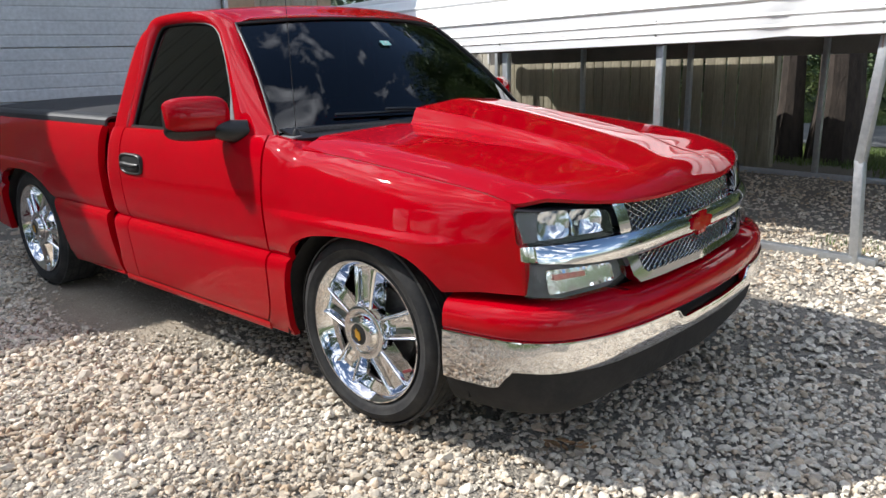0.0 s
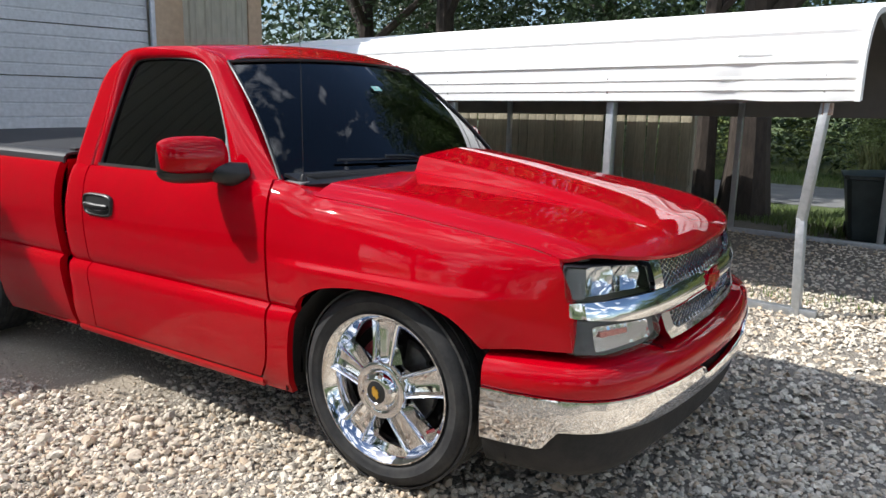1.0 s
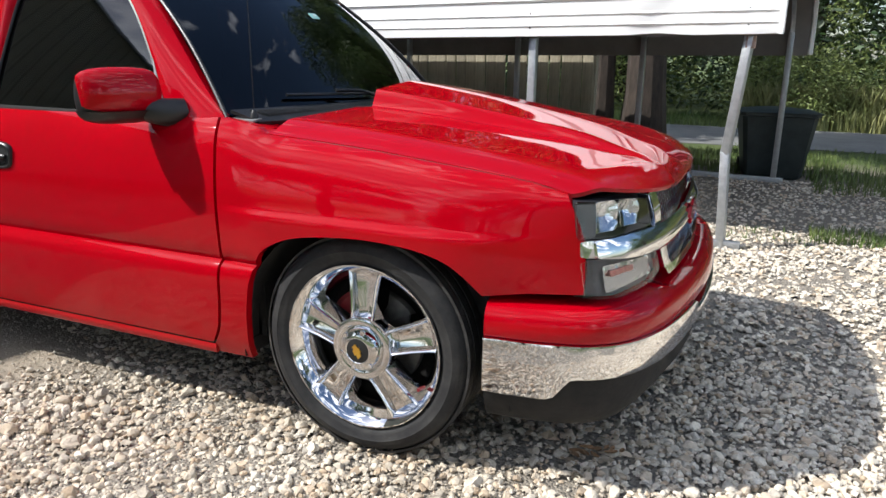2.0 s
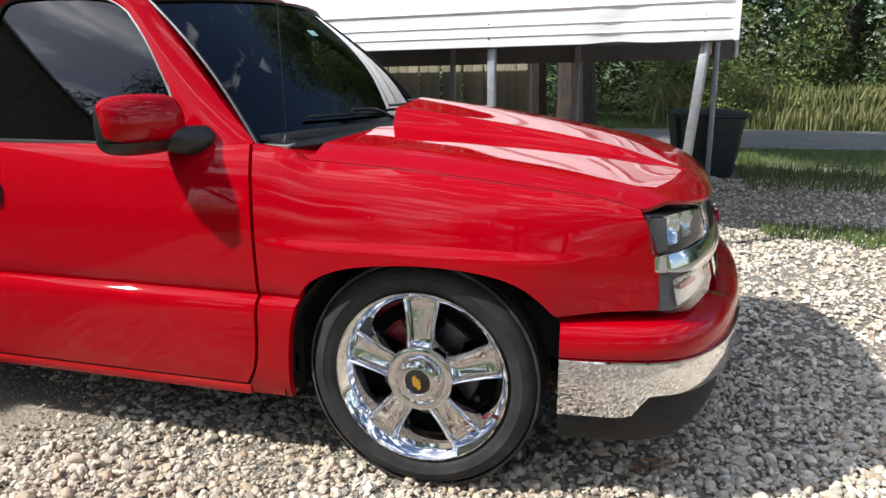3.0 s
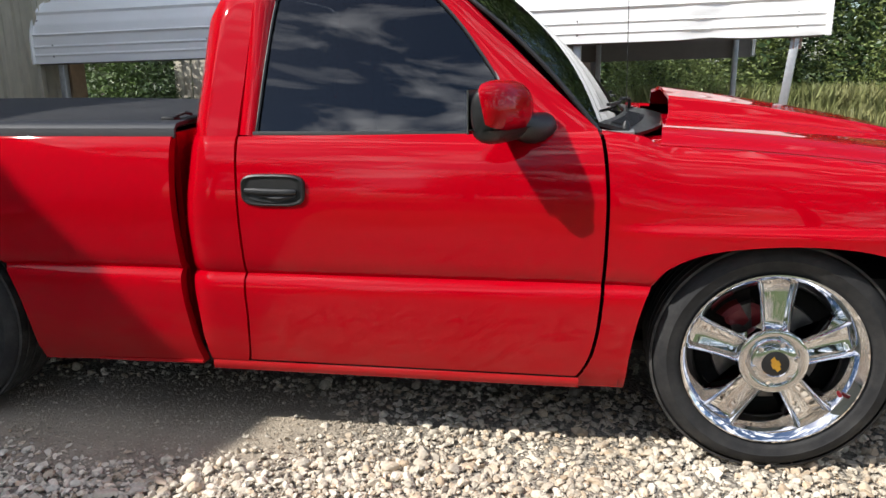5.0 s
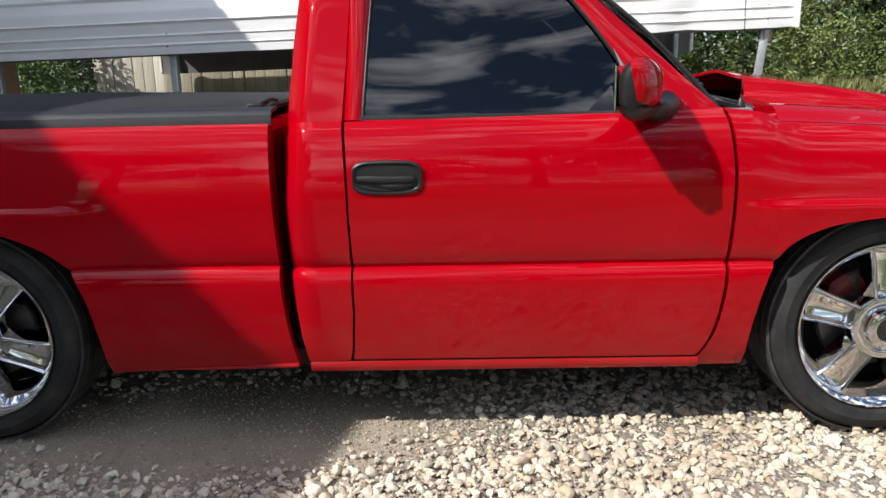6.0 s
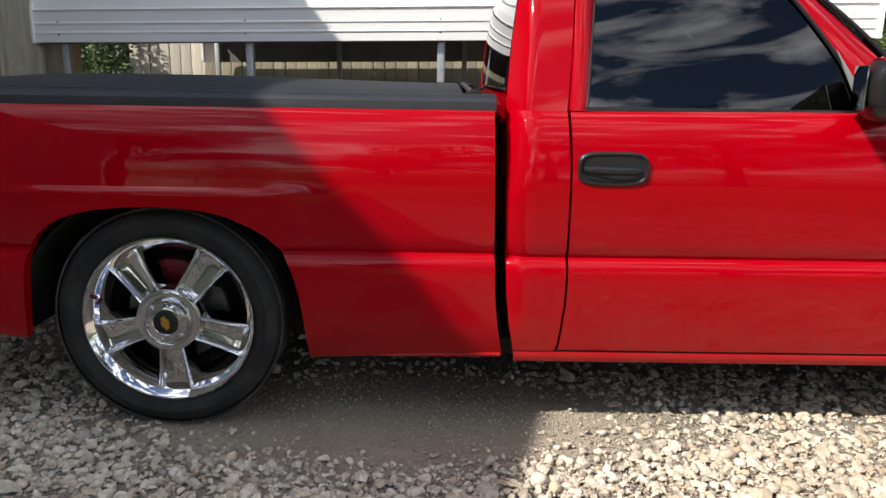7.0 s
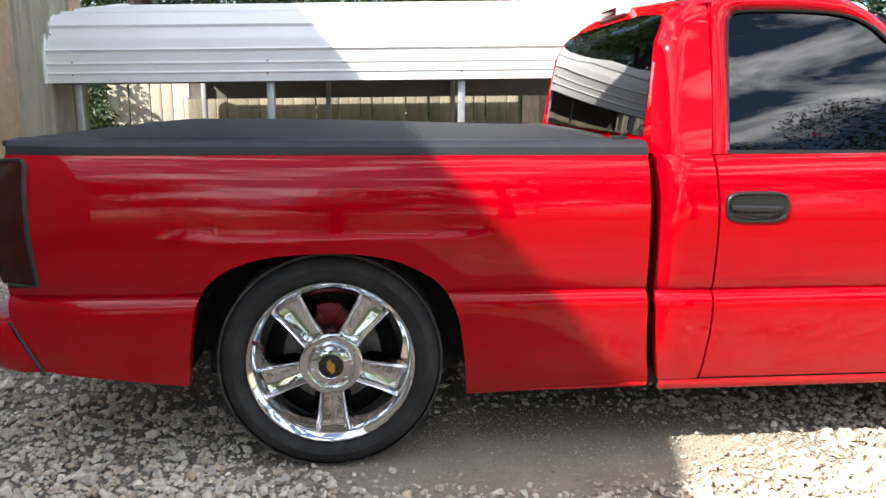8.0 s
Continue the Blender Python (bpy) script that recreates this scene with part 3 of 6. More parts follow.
def section_ribs(sec):
    """Adds the raised ribs of the roof sheets along the section."""
    pts = resample([(y, z, 0) for y, z in sec], 300)
    total, res = 0, []
    for i, p in enumerate(pts):
        if i:
            total += (p - pts[i - 1]).length
        t = (pts[min(i + 1, 300)] - pts[max(i - 1, 0)]).normalized()
        nrm = Vector((-t.y, t.x))
        ph = (total + 0.215 - 0.24) % 0.215
        h = 0.018 if ph < 0.022 and total > 0.1 else (0.009 if total < 0.22 and (0.06 < total < 0.082 or 0.14 < total < 0.162) else 0.0)
        res.append((p.x + nrm.x * h, p.y + nrm.y * h))
    return res


sec = section_ribs(section)
DROP = 0.0175
SPANS = [(C_X0, -2.9), (-2.9, C_X1)]
for x0, x1 in SPANS:
    bm = bmesh.new()
    nx = 28
    rows = []
    for i in range(nx + 1):
        x = x0 + (x1 - x0) * i / nx
        row = []
        for y, z in sec:
            dent = 0.0
            if y < 0.0 and z < EAVE + 0.3 and x > -0.75:
                dent = 0.028 * noise.noise((x * 4.0, z * 7.0, 5.0)) + 0.012 * math.sin(x * 9)
            row.append(bm.verts.new((x, y + dent, z + DROP * x + (0.5 * dent if z < EAVE + 0.05 else 0))))
        rows.append(row)
    for a, b in zip(rows, rows[1:]):
        for k in range(len(sec) - 1):
            bm.faces.new((a[k], b[k], b[k + 1], a[k + 1]))
    part("roof_sheet", bm, WHITE_METAL, carport, "white ribbed metal roof sheet", sharp=25)
# dark lining added under the sheets so that less light bounces below
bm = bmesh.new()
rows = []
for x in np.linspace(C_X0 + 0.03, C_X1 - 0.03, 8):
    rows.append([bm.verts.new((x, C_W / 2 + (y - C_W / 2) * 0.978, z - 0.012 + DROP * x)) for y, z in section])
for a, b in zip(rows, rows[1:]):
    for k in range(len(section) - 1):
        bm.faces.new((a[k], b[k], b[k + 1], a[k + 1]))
part("added_roof_lining", bm, ROOF_LINING, carport, "dark lining added under the roof sheets", sharp=25)
# end trims
for x in (C_X0, C_X1):
    bm = bmesh.new()
    rows = []
    for y, z in [section[0]] + [(p.x, p.y) for p in resample([(a, b, 0) for a, b in section], 60)] + [section[-1]]:
        inn = Vector((C_W / 2 - y, EAVE + 0.2 - z)).normalized() * 0.05
        rows.append([bm.verts.new((x + dx, y + k * inn.x, z + k * inn.y + DROP * x)) for dx, k in ((-0.018, -0.6), (0.016, -0.6), (0.016, 1), (-0.018, 1))])
    for a, b in zip(rows, rows[1:]):
        for k in range(4):
            bm.faces.new((a[k], a[(k + 1) % 4], b[(k + 1) % 4], b[k]))
    bmesh.ops.recalc_face_normals(bm, faces=bm.faces[:])
    part("end_trim", bm, WHITE_METAL, carport)
# bows under the sheets, posts, ground rails
POSTS = [0.0, -1.53, -3.08, -4.64, -6.20]
for x in POSTS:
    for yy, name in ((0.0, "near"), (C_W, "far")):
        z0 = ground_z(0, 2.6 + yy)
        zt = EAVE + 0.22 + slope_z(yy) + DROP * x
        bm = bmesh.new()
        if yy == 0.0 and x == 0.0:
            # the bent post at the open end
            for p, q in (((-0.03, -0.005, z0), (-0.065, 0.0, 0.66)), ((-0.065, 0.0, 0.66), (0.02, -0.02, EAVE + 0.1))):
                p, q = Vector(p), Vector(q)
                d = q - p
                rot = d.to_track_quat("Z", "Y").to_matrix().to_4x4()
                box(bm, (-0.029, -0.029, -0.008), (0.029, 0.029, d.length + 0.008), 0.004, Matrix.Translation(p) @ rot)
            part("post", bm, GALV, carport, "bent galvanised square post")
        else:
            box(bm, (x - 0.029, yy - 0.029, z0), (x + 0.029, yy + 0.029, zt), 0.004)
            part("post", bm, GALV, carport)
    inner = [(y * 0.96 + 0.067, z - 0.05) for y, z in section[2:-2]]
    bm = tube(bmesh.new(), [(x, y, z + DROP * x) for y, z in inner], 0.03, 4)
    part("bow", bm, GALV, carport)
bm = box(bmesh.new(), (-0.03, -0.025, EAVE - 0.09), (0.03, 0.028, EAVE + 0.02), 0.003, pose(0.018, -0.02, 0))
part("post_cap", bm, RUST, carport, "rust-stained post top")
for yy in (0.0, C_W):
    z0 = ground_z(0, 2.6 + yy)
    bm = box(bmesh.new(), (C_X0 + 0.05, yy - 0.033, z0 - 0.012), (0.10, yy + 0.033, z0 + 0.048), 0.005)
    part("ground_rail", bm, GALV, carport, "galvanised rail on the ground")
screw = lathe([(0, 0.006), (0.007, 0.005), (0.009, 0.0)], 10)
sc = part("screw", screw, STEEL, carport)
first = True
for x in POSTS:
    for z in (EAVE + 0.062, EAVE + 0.158):
        m = Matrix.Translation((x, -0.0925, z + DROP * x)) @ Matrix.Rotation(math.pi, 4, "Z")
        if first:
            sc.matrix_basis, first = m, False
        else:
            share("screw", sc.data, carport, m)
for k in range(7):
    z = EAVE + 0.03 + 0.07 * k + DROP * C_X0
    share("screw", sc.data, carport, Matrix.Translation((C_X0 + 0.04, -0.077 + (0.0 if k < 4 else 0.013 * (k - 3) ** 1.5), z)) @ Matrix.Rotation(math.pi, 4, "Z"))

# ---- board fence beyond the carport ----
fence = thing("board_fence", "weathered grey wooden board fence behind the carport", "fence", Matrix.Translation((-0.95, 6.55, -0.03)) @ Matrix.Rotation(CA, 4, "Z"))
rng = random.Random(4)
bm = box(bmesh.new(), (-0.068, -0.011, 0), (0.068, 0.011, 1.75), 0.003)
board = part("board", bm, SHADED_FENCE_WOOD, fence)
x, k = -0.07, 0
while x > -4.3:
    m = pose(x, 0, rng.uniform(-0.02, 0.02), 0, rng.uniform(-0.7, 0.7), 0)
    if k == 0:
        board.matrix_basis = m
    else:
        share("board", board.data, fence, m)
    x -= 0.142 + rng.uniform(0, 0.012)
    k += 1
for z in (0.35, 1.40):
    bm = box(bmesh.new(), (-4.36, 0.012, z), (0, 0.055, z + 0.09), 0.004)
    part("rail", bm, SHADED_FENCE_WOOD, fence)
for x in (-0.05, -2.2, -4.3):
    bm = box(bmesh.new(), (x - 0.05, 0.056, -0.1), (x + 0.05, 0.156, 1.85), 0.006)
    part("fence_post", bm, SHADED_FENCE_WOOD, fence)
gate = thing("board_gate", "tall weathered wooden gate of upright boards", "gate", Matrix.Translation((-5.24, 7.25, -0.03)) @ Matrix.Rotation(CA, 4, "Z"))
bm = box(bmesh.new(), (-0.07, -0.012, 0), (0.07, 0.012, 2.05), 0.003)
gb = part("board", bm, WOOD, gate)
for k in range(8):
    m = pose(-0.075 - 0.148 * k, 0, rng.uniform(-0.03, 0.03), 0, rng.uniform(-0.6, 0.6), 0)
    if k == 0:
        gb.matrix_basis = m
    else:
        share("board", gb.data, gate, m)
for z in (0.4, 1.6):
    bm = box(bmesh.new(), (-1.05, 0.013, z), (0, 0.05, z + 0.09), 0.004)
    part("rail", bm, WOOD, gate)
bm = box(bmesh.new(), (0.02, -0.05, -0.1), (0.12, 0.05, 2.1), 0.006)
part("gate_post", bm, WOOD, gate)


# ---- trees, shrubs, grass ----
def leaf_cloud(bm_list, centres, count, size, rng, flat=0.6):
    """Loose leaves round the given centres (centre, radius)."""
    verts, faces = bm_list
    weights = [r ** 2 for c, r in centres]
    for _ in range(count):
        c, r = rng.choices(centres, weights)[0]
        d = Vector((rng.gauss(0, 1), rng.gauss(0, 1), rng.gauss(0, 1))).normalized()
        rad = r * (0.35 + 0.75 * rng.random() ** 0.6)
        p = Vector(c) + Vector((d.x * rad, d.y * rad, d.z * rad * flat))
        a = Vector((rng.gauss(0, 1), rng.gauss(0, 1), rng.gauss(0, 0.6))).normalized()
        b = a.orthogonal().normalized()
        b = (b * math.cos(rng.uniform(0, 6.28)) + a.cross(b) * math.sin(rng.uniform(0, 6.28))).normalized()
        L, Wd = size * rng.uniform(0.6, 1.4), size * rng.uniform(0.25, 0.5)
        i = len(verts)
        verts += [p - a * L * 0.5, p + b * Wd * 0.5, p + a * L * 0.5, p - b * Wd * 0.5]
        faces += [(i, i + 1, i + 2), (i, i + 2, i + 3)]


def raw_mesh(name, verts, faces, mat, parent=None, label=""):
    me = bpy.data.meshes.new(name)
    me.from_pydata([tuple(v) for v in verts], [], faces)
    me.materials.append(mat)
    ob = new(name, me)
    if parent is not None:
        ob.parent = parent
    if label:
        tagged(ob, label)
    return ob


def tree(base, height, spread, trunk_r, seed, leaves, leaf, mat, label, fork=0.45, lean=(0, 0), group="trees behind the carport"):
    rng = random.Random(seed)
    t = thing("tree", label, "tree", Matrix.Translation(base), group)
    bm = bmesh.new()
    top = Vector((lean[0], lean[1], height * 0.8))
    pts = [Vector((0, 0, -0.2)).lerp(top, k / 7) + Vector((rng.uniform(-1, 1), rng.uniform(-1, 1), 0)) * 0.05 * k * 0.3 for k in range(8)]
    tube(bm, pts, [trunk_r * (1.25 if k == 0 else 1.0) * (1 - 0.8 * k / 7) for k in range(8)], 10)
    centres = []
    nl = 9
    for k in range(nl):
        h = fork + (0.75 - fork) * k / nl
        s0 = Vector((0, 0, 0)).lerp(top, h)
        ang = 2.4 * k + rng.uniform(-0.4, 0.4)
        out = spread * rng.uniform(0.6, 1.0) * (1 - 0.4 * k / nl)
        e = s0 + Vector((math.cos(ang) * out, math.sin(ang) * out, height * rng.uniform(0.12, 0.26)))
        mid = s0.lerp(e, 0.5) + Vector((0, 0, 0.08 * height * rng.random()))
        r0 = trunk_r * (1 - 0.75 * h) * 0.6
        tube(bm, spline([s0, mid, e], 3), [r0 * (1 - 0.12 * q) for q in range(7)], 6)
        for q in (0.55, 0.8, 1.0):
            centres.append((s0.lerp(e, q) + Vector((rng.uniform(-0.3, 0.3), rng.uniform(-0.3, 0.3), rng.uniform(0, 0.4))) * spread * 0.3, spread * rng.uniform(0.22, 0.36)))
    centres.append((Vector((lean[0], lean[1], height * 0.85)), spread * 0.4))
    for h in (0.3, 0.42, 0.55, 0.68):
        if h > fork:
            centres.append((Vector((0, 0, 0)).lerp(top, h / 0.8), spread * 0.38))
    part("trunk", bm, BARK, t)
    verts, faces = [], []
    leaf_cloud((verts, faces), centres, leaves, leaf, rng)
    raw_mesh("crown", verts, faces, mat, t)
    return t


def shrub_mass(name, label, x0, x1, y0, y1, h, count, size, mat, seed, category="shrubs"):
    rng = random.Random(seed)
    verts, faces, centres = [], [], []
    n = int((x1 - x0) * 1.6) + 3
    for k in range(n):
        x, y = rng.uniform(x0, x1), rng.uniform(y0, y1)
        hh = h * rng.uniform(0.45, 1.0)
        for q in (0.25, 0.6, 0.9):
            centres.append(((x + rng.uniform(-0.3, 0.3), y + rng.uniform(-0.3, 0.3), ground_z(x, y) + hh * q), 0.30 * h * rng.uniform(0.6, 1.1) * (1.1 - 0.5 * q)))
    leaf_cloud((verts, faces), centres, count, size, rng, 0.8)
    return tagged(raw_mesh(name, verts, faces, mat), label, category, kind="stuff")


def blades(name, label, spots, mat, seed, kind="stuff", category="grass"):
    """Grass blades; spots: (x0, x1, y0, y1, count, height)."""
    rng = random.Random(seed)
    verts, faces = [], []
    for x0, x1, y0, y1, count, h in spots:
        for _ in range(count):
            x, y = rng.uniform(x0, x1), rng.uniform(y0, y1)
            z = ground_z(x, y) - 0.015
            a = rng.uniform(0, 6.28)
            hh = h * rng.uniform(0.4, 1.2)
            w = hh * 0.035 + 0.003
            d = Vector((math.cos(a), math.sin(a), 0))
            bend = Vector((rng.uniform(-1, 1), rng.uniform(-1, 1), 0)) * hh * 0.35
            p = Vector((x, y, z))
            i = len(verts)
            verts += [p - d * w, p + d * w, p + bend * 0.35 + Vector((0, 0, hh * 0.6)) + d * w * 0.7, p + bend * 0.35 + Vector((0, 0, hh * 0.6)) - d * w * 0.7, p + bend + Vector((0, 0, hh))]
            faces += [(i, i + 1, i + 2, i + 3), (i + 3, i + 2, i + 4)]
    return tagged(raw_mesh(name, verts, faces, mat), label, category, kind=kind)


tree((-1.02, 7.45, -0.02), 7.6, 2.3, 0.17, 11, 22000, 0.13, LEAF, "slim tall tree with a dark trunk behind the carport", fork=0.42)
tree((-0.47, 7.55, -0.02), 8.6, 2.7, 0.30, 12, 26000, 0.13, LEAF, "broad tall forked tree behind the carport", fork=0.34)
tree((-6.5, 9.5, -0.02), 10.5, 3.6, 0.24, 13, 16000, 0.28, LEAF, "leafy tree beyond the fence", fork=0.35)
tree((-10.5, 12.0, -0.02), 9.0, 4.0, 0.28, 14, 9000, 0.17, LEAF_DARK, "dark leafy tree beyond the fence", fork=0.35)
tree((4.6, 16.4, -0.02), 14.0, 5.5, 0.22, 15, 20000, 0.14, LEAF, "dark leafy roadside tree with low limbs", fork=0.26)
tree((8.2, 16.6, -0.02), 13.0, 5.2, 0.22, 16, 20000, 0.14, LEAF_DARK, "tall dense dark roadside tree", fork=0.28)
tree((12.5, 16.0, -0.02), 9.0, 4.2, 0.25, 17, 14000, 0.14, LEAF_DARK, "broad dark roadside tree with low crown", fork=0.28)
for k, (x, y, h) in enumerate([(-3, 19, 9), (2, 21, 10), (6, 22, 9), (11, 20, 10), (-8, 22, 11), (-14, 20, 10), (15, 14, 9)]):
    tree((x, y, -0.02), h, 4.2, 0.28, 30 + k, 9000, 0.17, LEAF_DARK if k % 2 else LEAF, "distant leafy tree beyond the road", fork=0.25, group="trees beyond the road")
# trees across the drive, which the paint and glass mirror
for k, (x, y, h) in enumerate([(-14, -16, 15), (-10.5, -18, 11), (-4.2, -26, 7.5), (0.8, -19, 11), (5.5, -18, 13), (11.0, -16, 14.5), (18, -12, 14)]):
    tree((x, y, 0), h, 4.6, 0.28, 50 + k, 28000, 0.17, LEAF_DARK if k % 2 else LEAF, "leafy tree standing across the gravel drive", fork=0.25, group="trees across the drive")

shrub_mass("shrub_bank", "sunlit weedy shrubs along the far side of the road", 1.0, 16.0, 13.2, 15.6, 2.9, 46000, 0.11, SHRUB, 5)
shrub_mass("shrub_bank", "overgrown sunlit bushes beyond the lawn", -9.0, 2.0, 15.0, 19.0, 2.6, 16000, 0.13, SHRUB, 21)
shrub_mass("shrub_bank", "low leafy bushes beside the lawn", 0.2, 2.6, 12.9, 13.6, 1.5, 6000, 0.07, SHRUB, 6)
shrub_mass("far_woods", "dense dark woods far behind the road", -45.0, 45.0, 26.0, 34.0, 11.0, 20000, 0.6, LEAF_DARK, 22, "woods")
shrub_mass("roadside_thicket", "dense dark thicket behind the roadside shrubs", 1.5, 22.0, 15.5, 18.5, 8.0, 42000, 0.17, LEAF_DARK, 23, "thicket")
shrub_mass("dark_bush", "dark leafy bush beside the metal building", -7.0, -6.5, 7.0, 7.5, 1.7, 6500, 0.09, LEAF_DARK, 24, "bush")
shrub_mass("tall_thicket", "tall dense thicket behind the fence and lawn", -13.0, 4.0, 15.0, 18.0, 13.0, 44000, 0.21, LEAF_DARK, 25, "thicket")
shrub_mass("hedge", "dense dark hedge across the drive", -30.0, 25.0, -30.0, -27.0, 6.0, 34000, 0.22, LEAF_DARK, 26, "hedge")
shrub_mass("leafy_bush", "leafy sunlit bush beyond the wooden gate", -8.8, -7.0, 8.3, 9.4, 2.3, 9000, 0.09, LEAF, 27, "bush")
blades("tall_grass", "tall seeding roadside grass", [(0.5, 13.0, 12.9, 13.8, 11000, 0.75), (1.0, 12.0, 12.65, 13.1, 6000, 0.4)], DRYGRASS, 7)
blades("lawn_grass", "lawn grass behind the carport", [(-4.0, 2.0, 6.9, 8.6, 9000, 0.08), (0.5, 7.0, 7.4, 9.3, 3500, 0.07), (-6.0, 1.0, 12.2, 15.0, 6000, 0.12)], GRASS, 8)
blades("weed_tuft", "green weeds growing through the gravel", [(1.5, 2.4, 3.1, 3.6, 700, 0.075), (2.1, 3.0, 2.9, 3.3, 600, 0.06), (0.5, 1.6, 2.95, 3.4, 160, 0.05), (1.6, 3.4, 5.4, 6.6, 900, 0.12), (0.2, 3.5, 6.3, 7.0, 900, 0.14)], GRASS, 9)

# road
bm = grid_sheet(lambda a, b: (-60 + 120 * a, 9.45 + 0.05 * (-63 + 120 * a) + 3.1 * b, -0.028 + 0.035 * math.sin(math.pi * b)), 60, 6)
tagged(part("road", thicken(bm, 0.01), ASPHALT), "narrow grey asphalt road", "road", kind="structure")

# wheeled bin
bin_ = thing("wheeled_bin", "dark plastic wheeled rubbish bin behind the carport", "bin", Matrix.Translation((1.17, 6.45, -0.03)) @ Matrix.Rotation(0.14, 4, "Z") @ Matrix.Diagonal((0.93, 0.9, 0.88, 1)))
bm = bmesh.new()
rows = []
for z, w, d in ((0.0, 0.30, 0.28), (0.03, 0.32, 0.30), (0.45, 0.375, 0.35), (0.78, 0.415, 0.39), (0.79, 0.44, 0.41), (0.83, 0.44, 0.41)):
    rows.append([bm.verts.new((sx * w * (1 if abs(sx) == 1 else 1), sy * d, z)) for sx, sy in ((-1, -0.85), (-0.88, -1), (0.88, -1), (1, -0.85), (1, 0.85), (0.88, 1), (-0.88, 1), (-1, 0.85))])
for a, b in zip(rows, rows[1:]):
    for k in range(8):
        bm.faces.new((a[k], a[(k + 1) % 8], b[(k + 1) % 8], b[k]))
bm.faces.new(rows[0])
bm.faces.new(rows[-1])
bmesh.ops.recalc_face_normals(bm, faces=bm.faces[:])
part("body", bm, BIN, bin_)
bm = grid_sheet(lambda a, b: (-0.45 + 0.9 * a, -0.43 + 0.86 * b, 0.835 + 0.05 * math.sin(math.pi * a) * math.sin(math.pi * b) ** 0.5), 8, 8)
part("lid", thicken(bm, 0.012), BIN, bin_)
for sx in (-0.32, 0.32):
    bm = lathe([(0, -0.03), (0.09, -0.03), (0.10, -0.015), (0.10, 0.015), (0.09, 0.03), (0, 0.03)], 24)
    bmesh.ops.transform(bm, matrix=Matrix.Translation((sx, 0.36, 0.09)) @ Matrix.Rotation(radians(90), 4, "Z"), verts=bm.verts)
    part("wheel", bm, RUBBER, bin_)


# ---- gravel stones ----
def ball_points():
    """Points and faces of a ball of 80 triangles."""
    bm = bmesh.new()
    bmesh.ops.create_icosphere(bm, subdivisions=2, radius=1.0)
    bm.verts.ensure_lookup_table()
    pts = np.array([tuple(v.co) for v in bm.verts])
    tri = np.array([[v.index for v in f.verts] for f in bm.faces if f.calc_center_median().z > -0.25])
    bm.free()
    return pts, tri


COARSE = (np.array([(1, 0, 0), (-1, 0, 0), (0, 1, 0), (0, -1, 0), (0, 0, 1), (0, 0, -1), (.62, .62, .55), (-.62, .62, .5), (.6, -.62, .55), (-.6, -.6, .6)], float),
          np.array([(4, 6, 0), (0, 6, 2), (2, 6, 4), (4, 7, 2), (2, 7, 1), (1, 7, 4), (4, 8, 3), (3, 8, 0), (0, 8, 4), (4, 9, 1), (1, 9, 3), (3, 9, 4)]))
CHIPPED = ball_points()


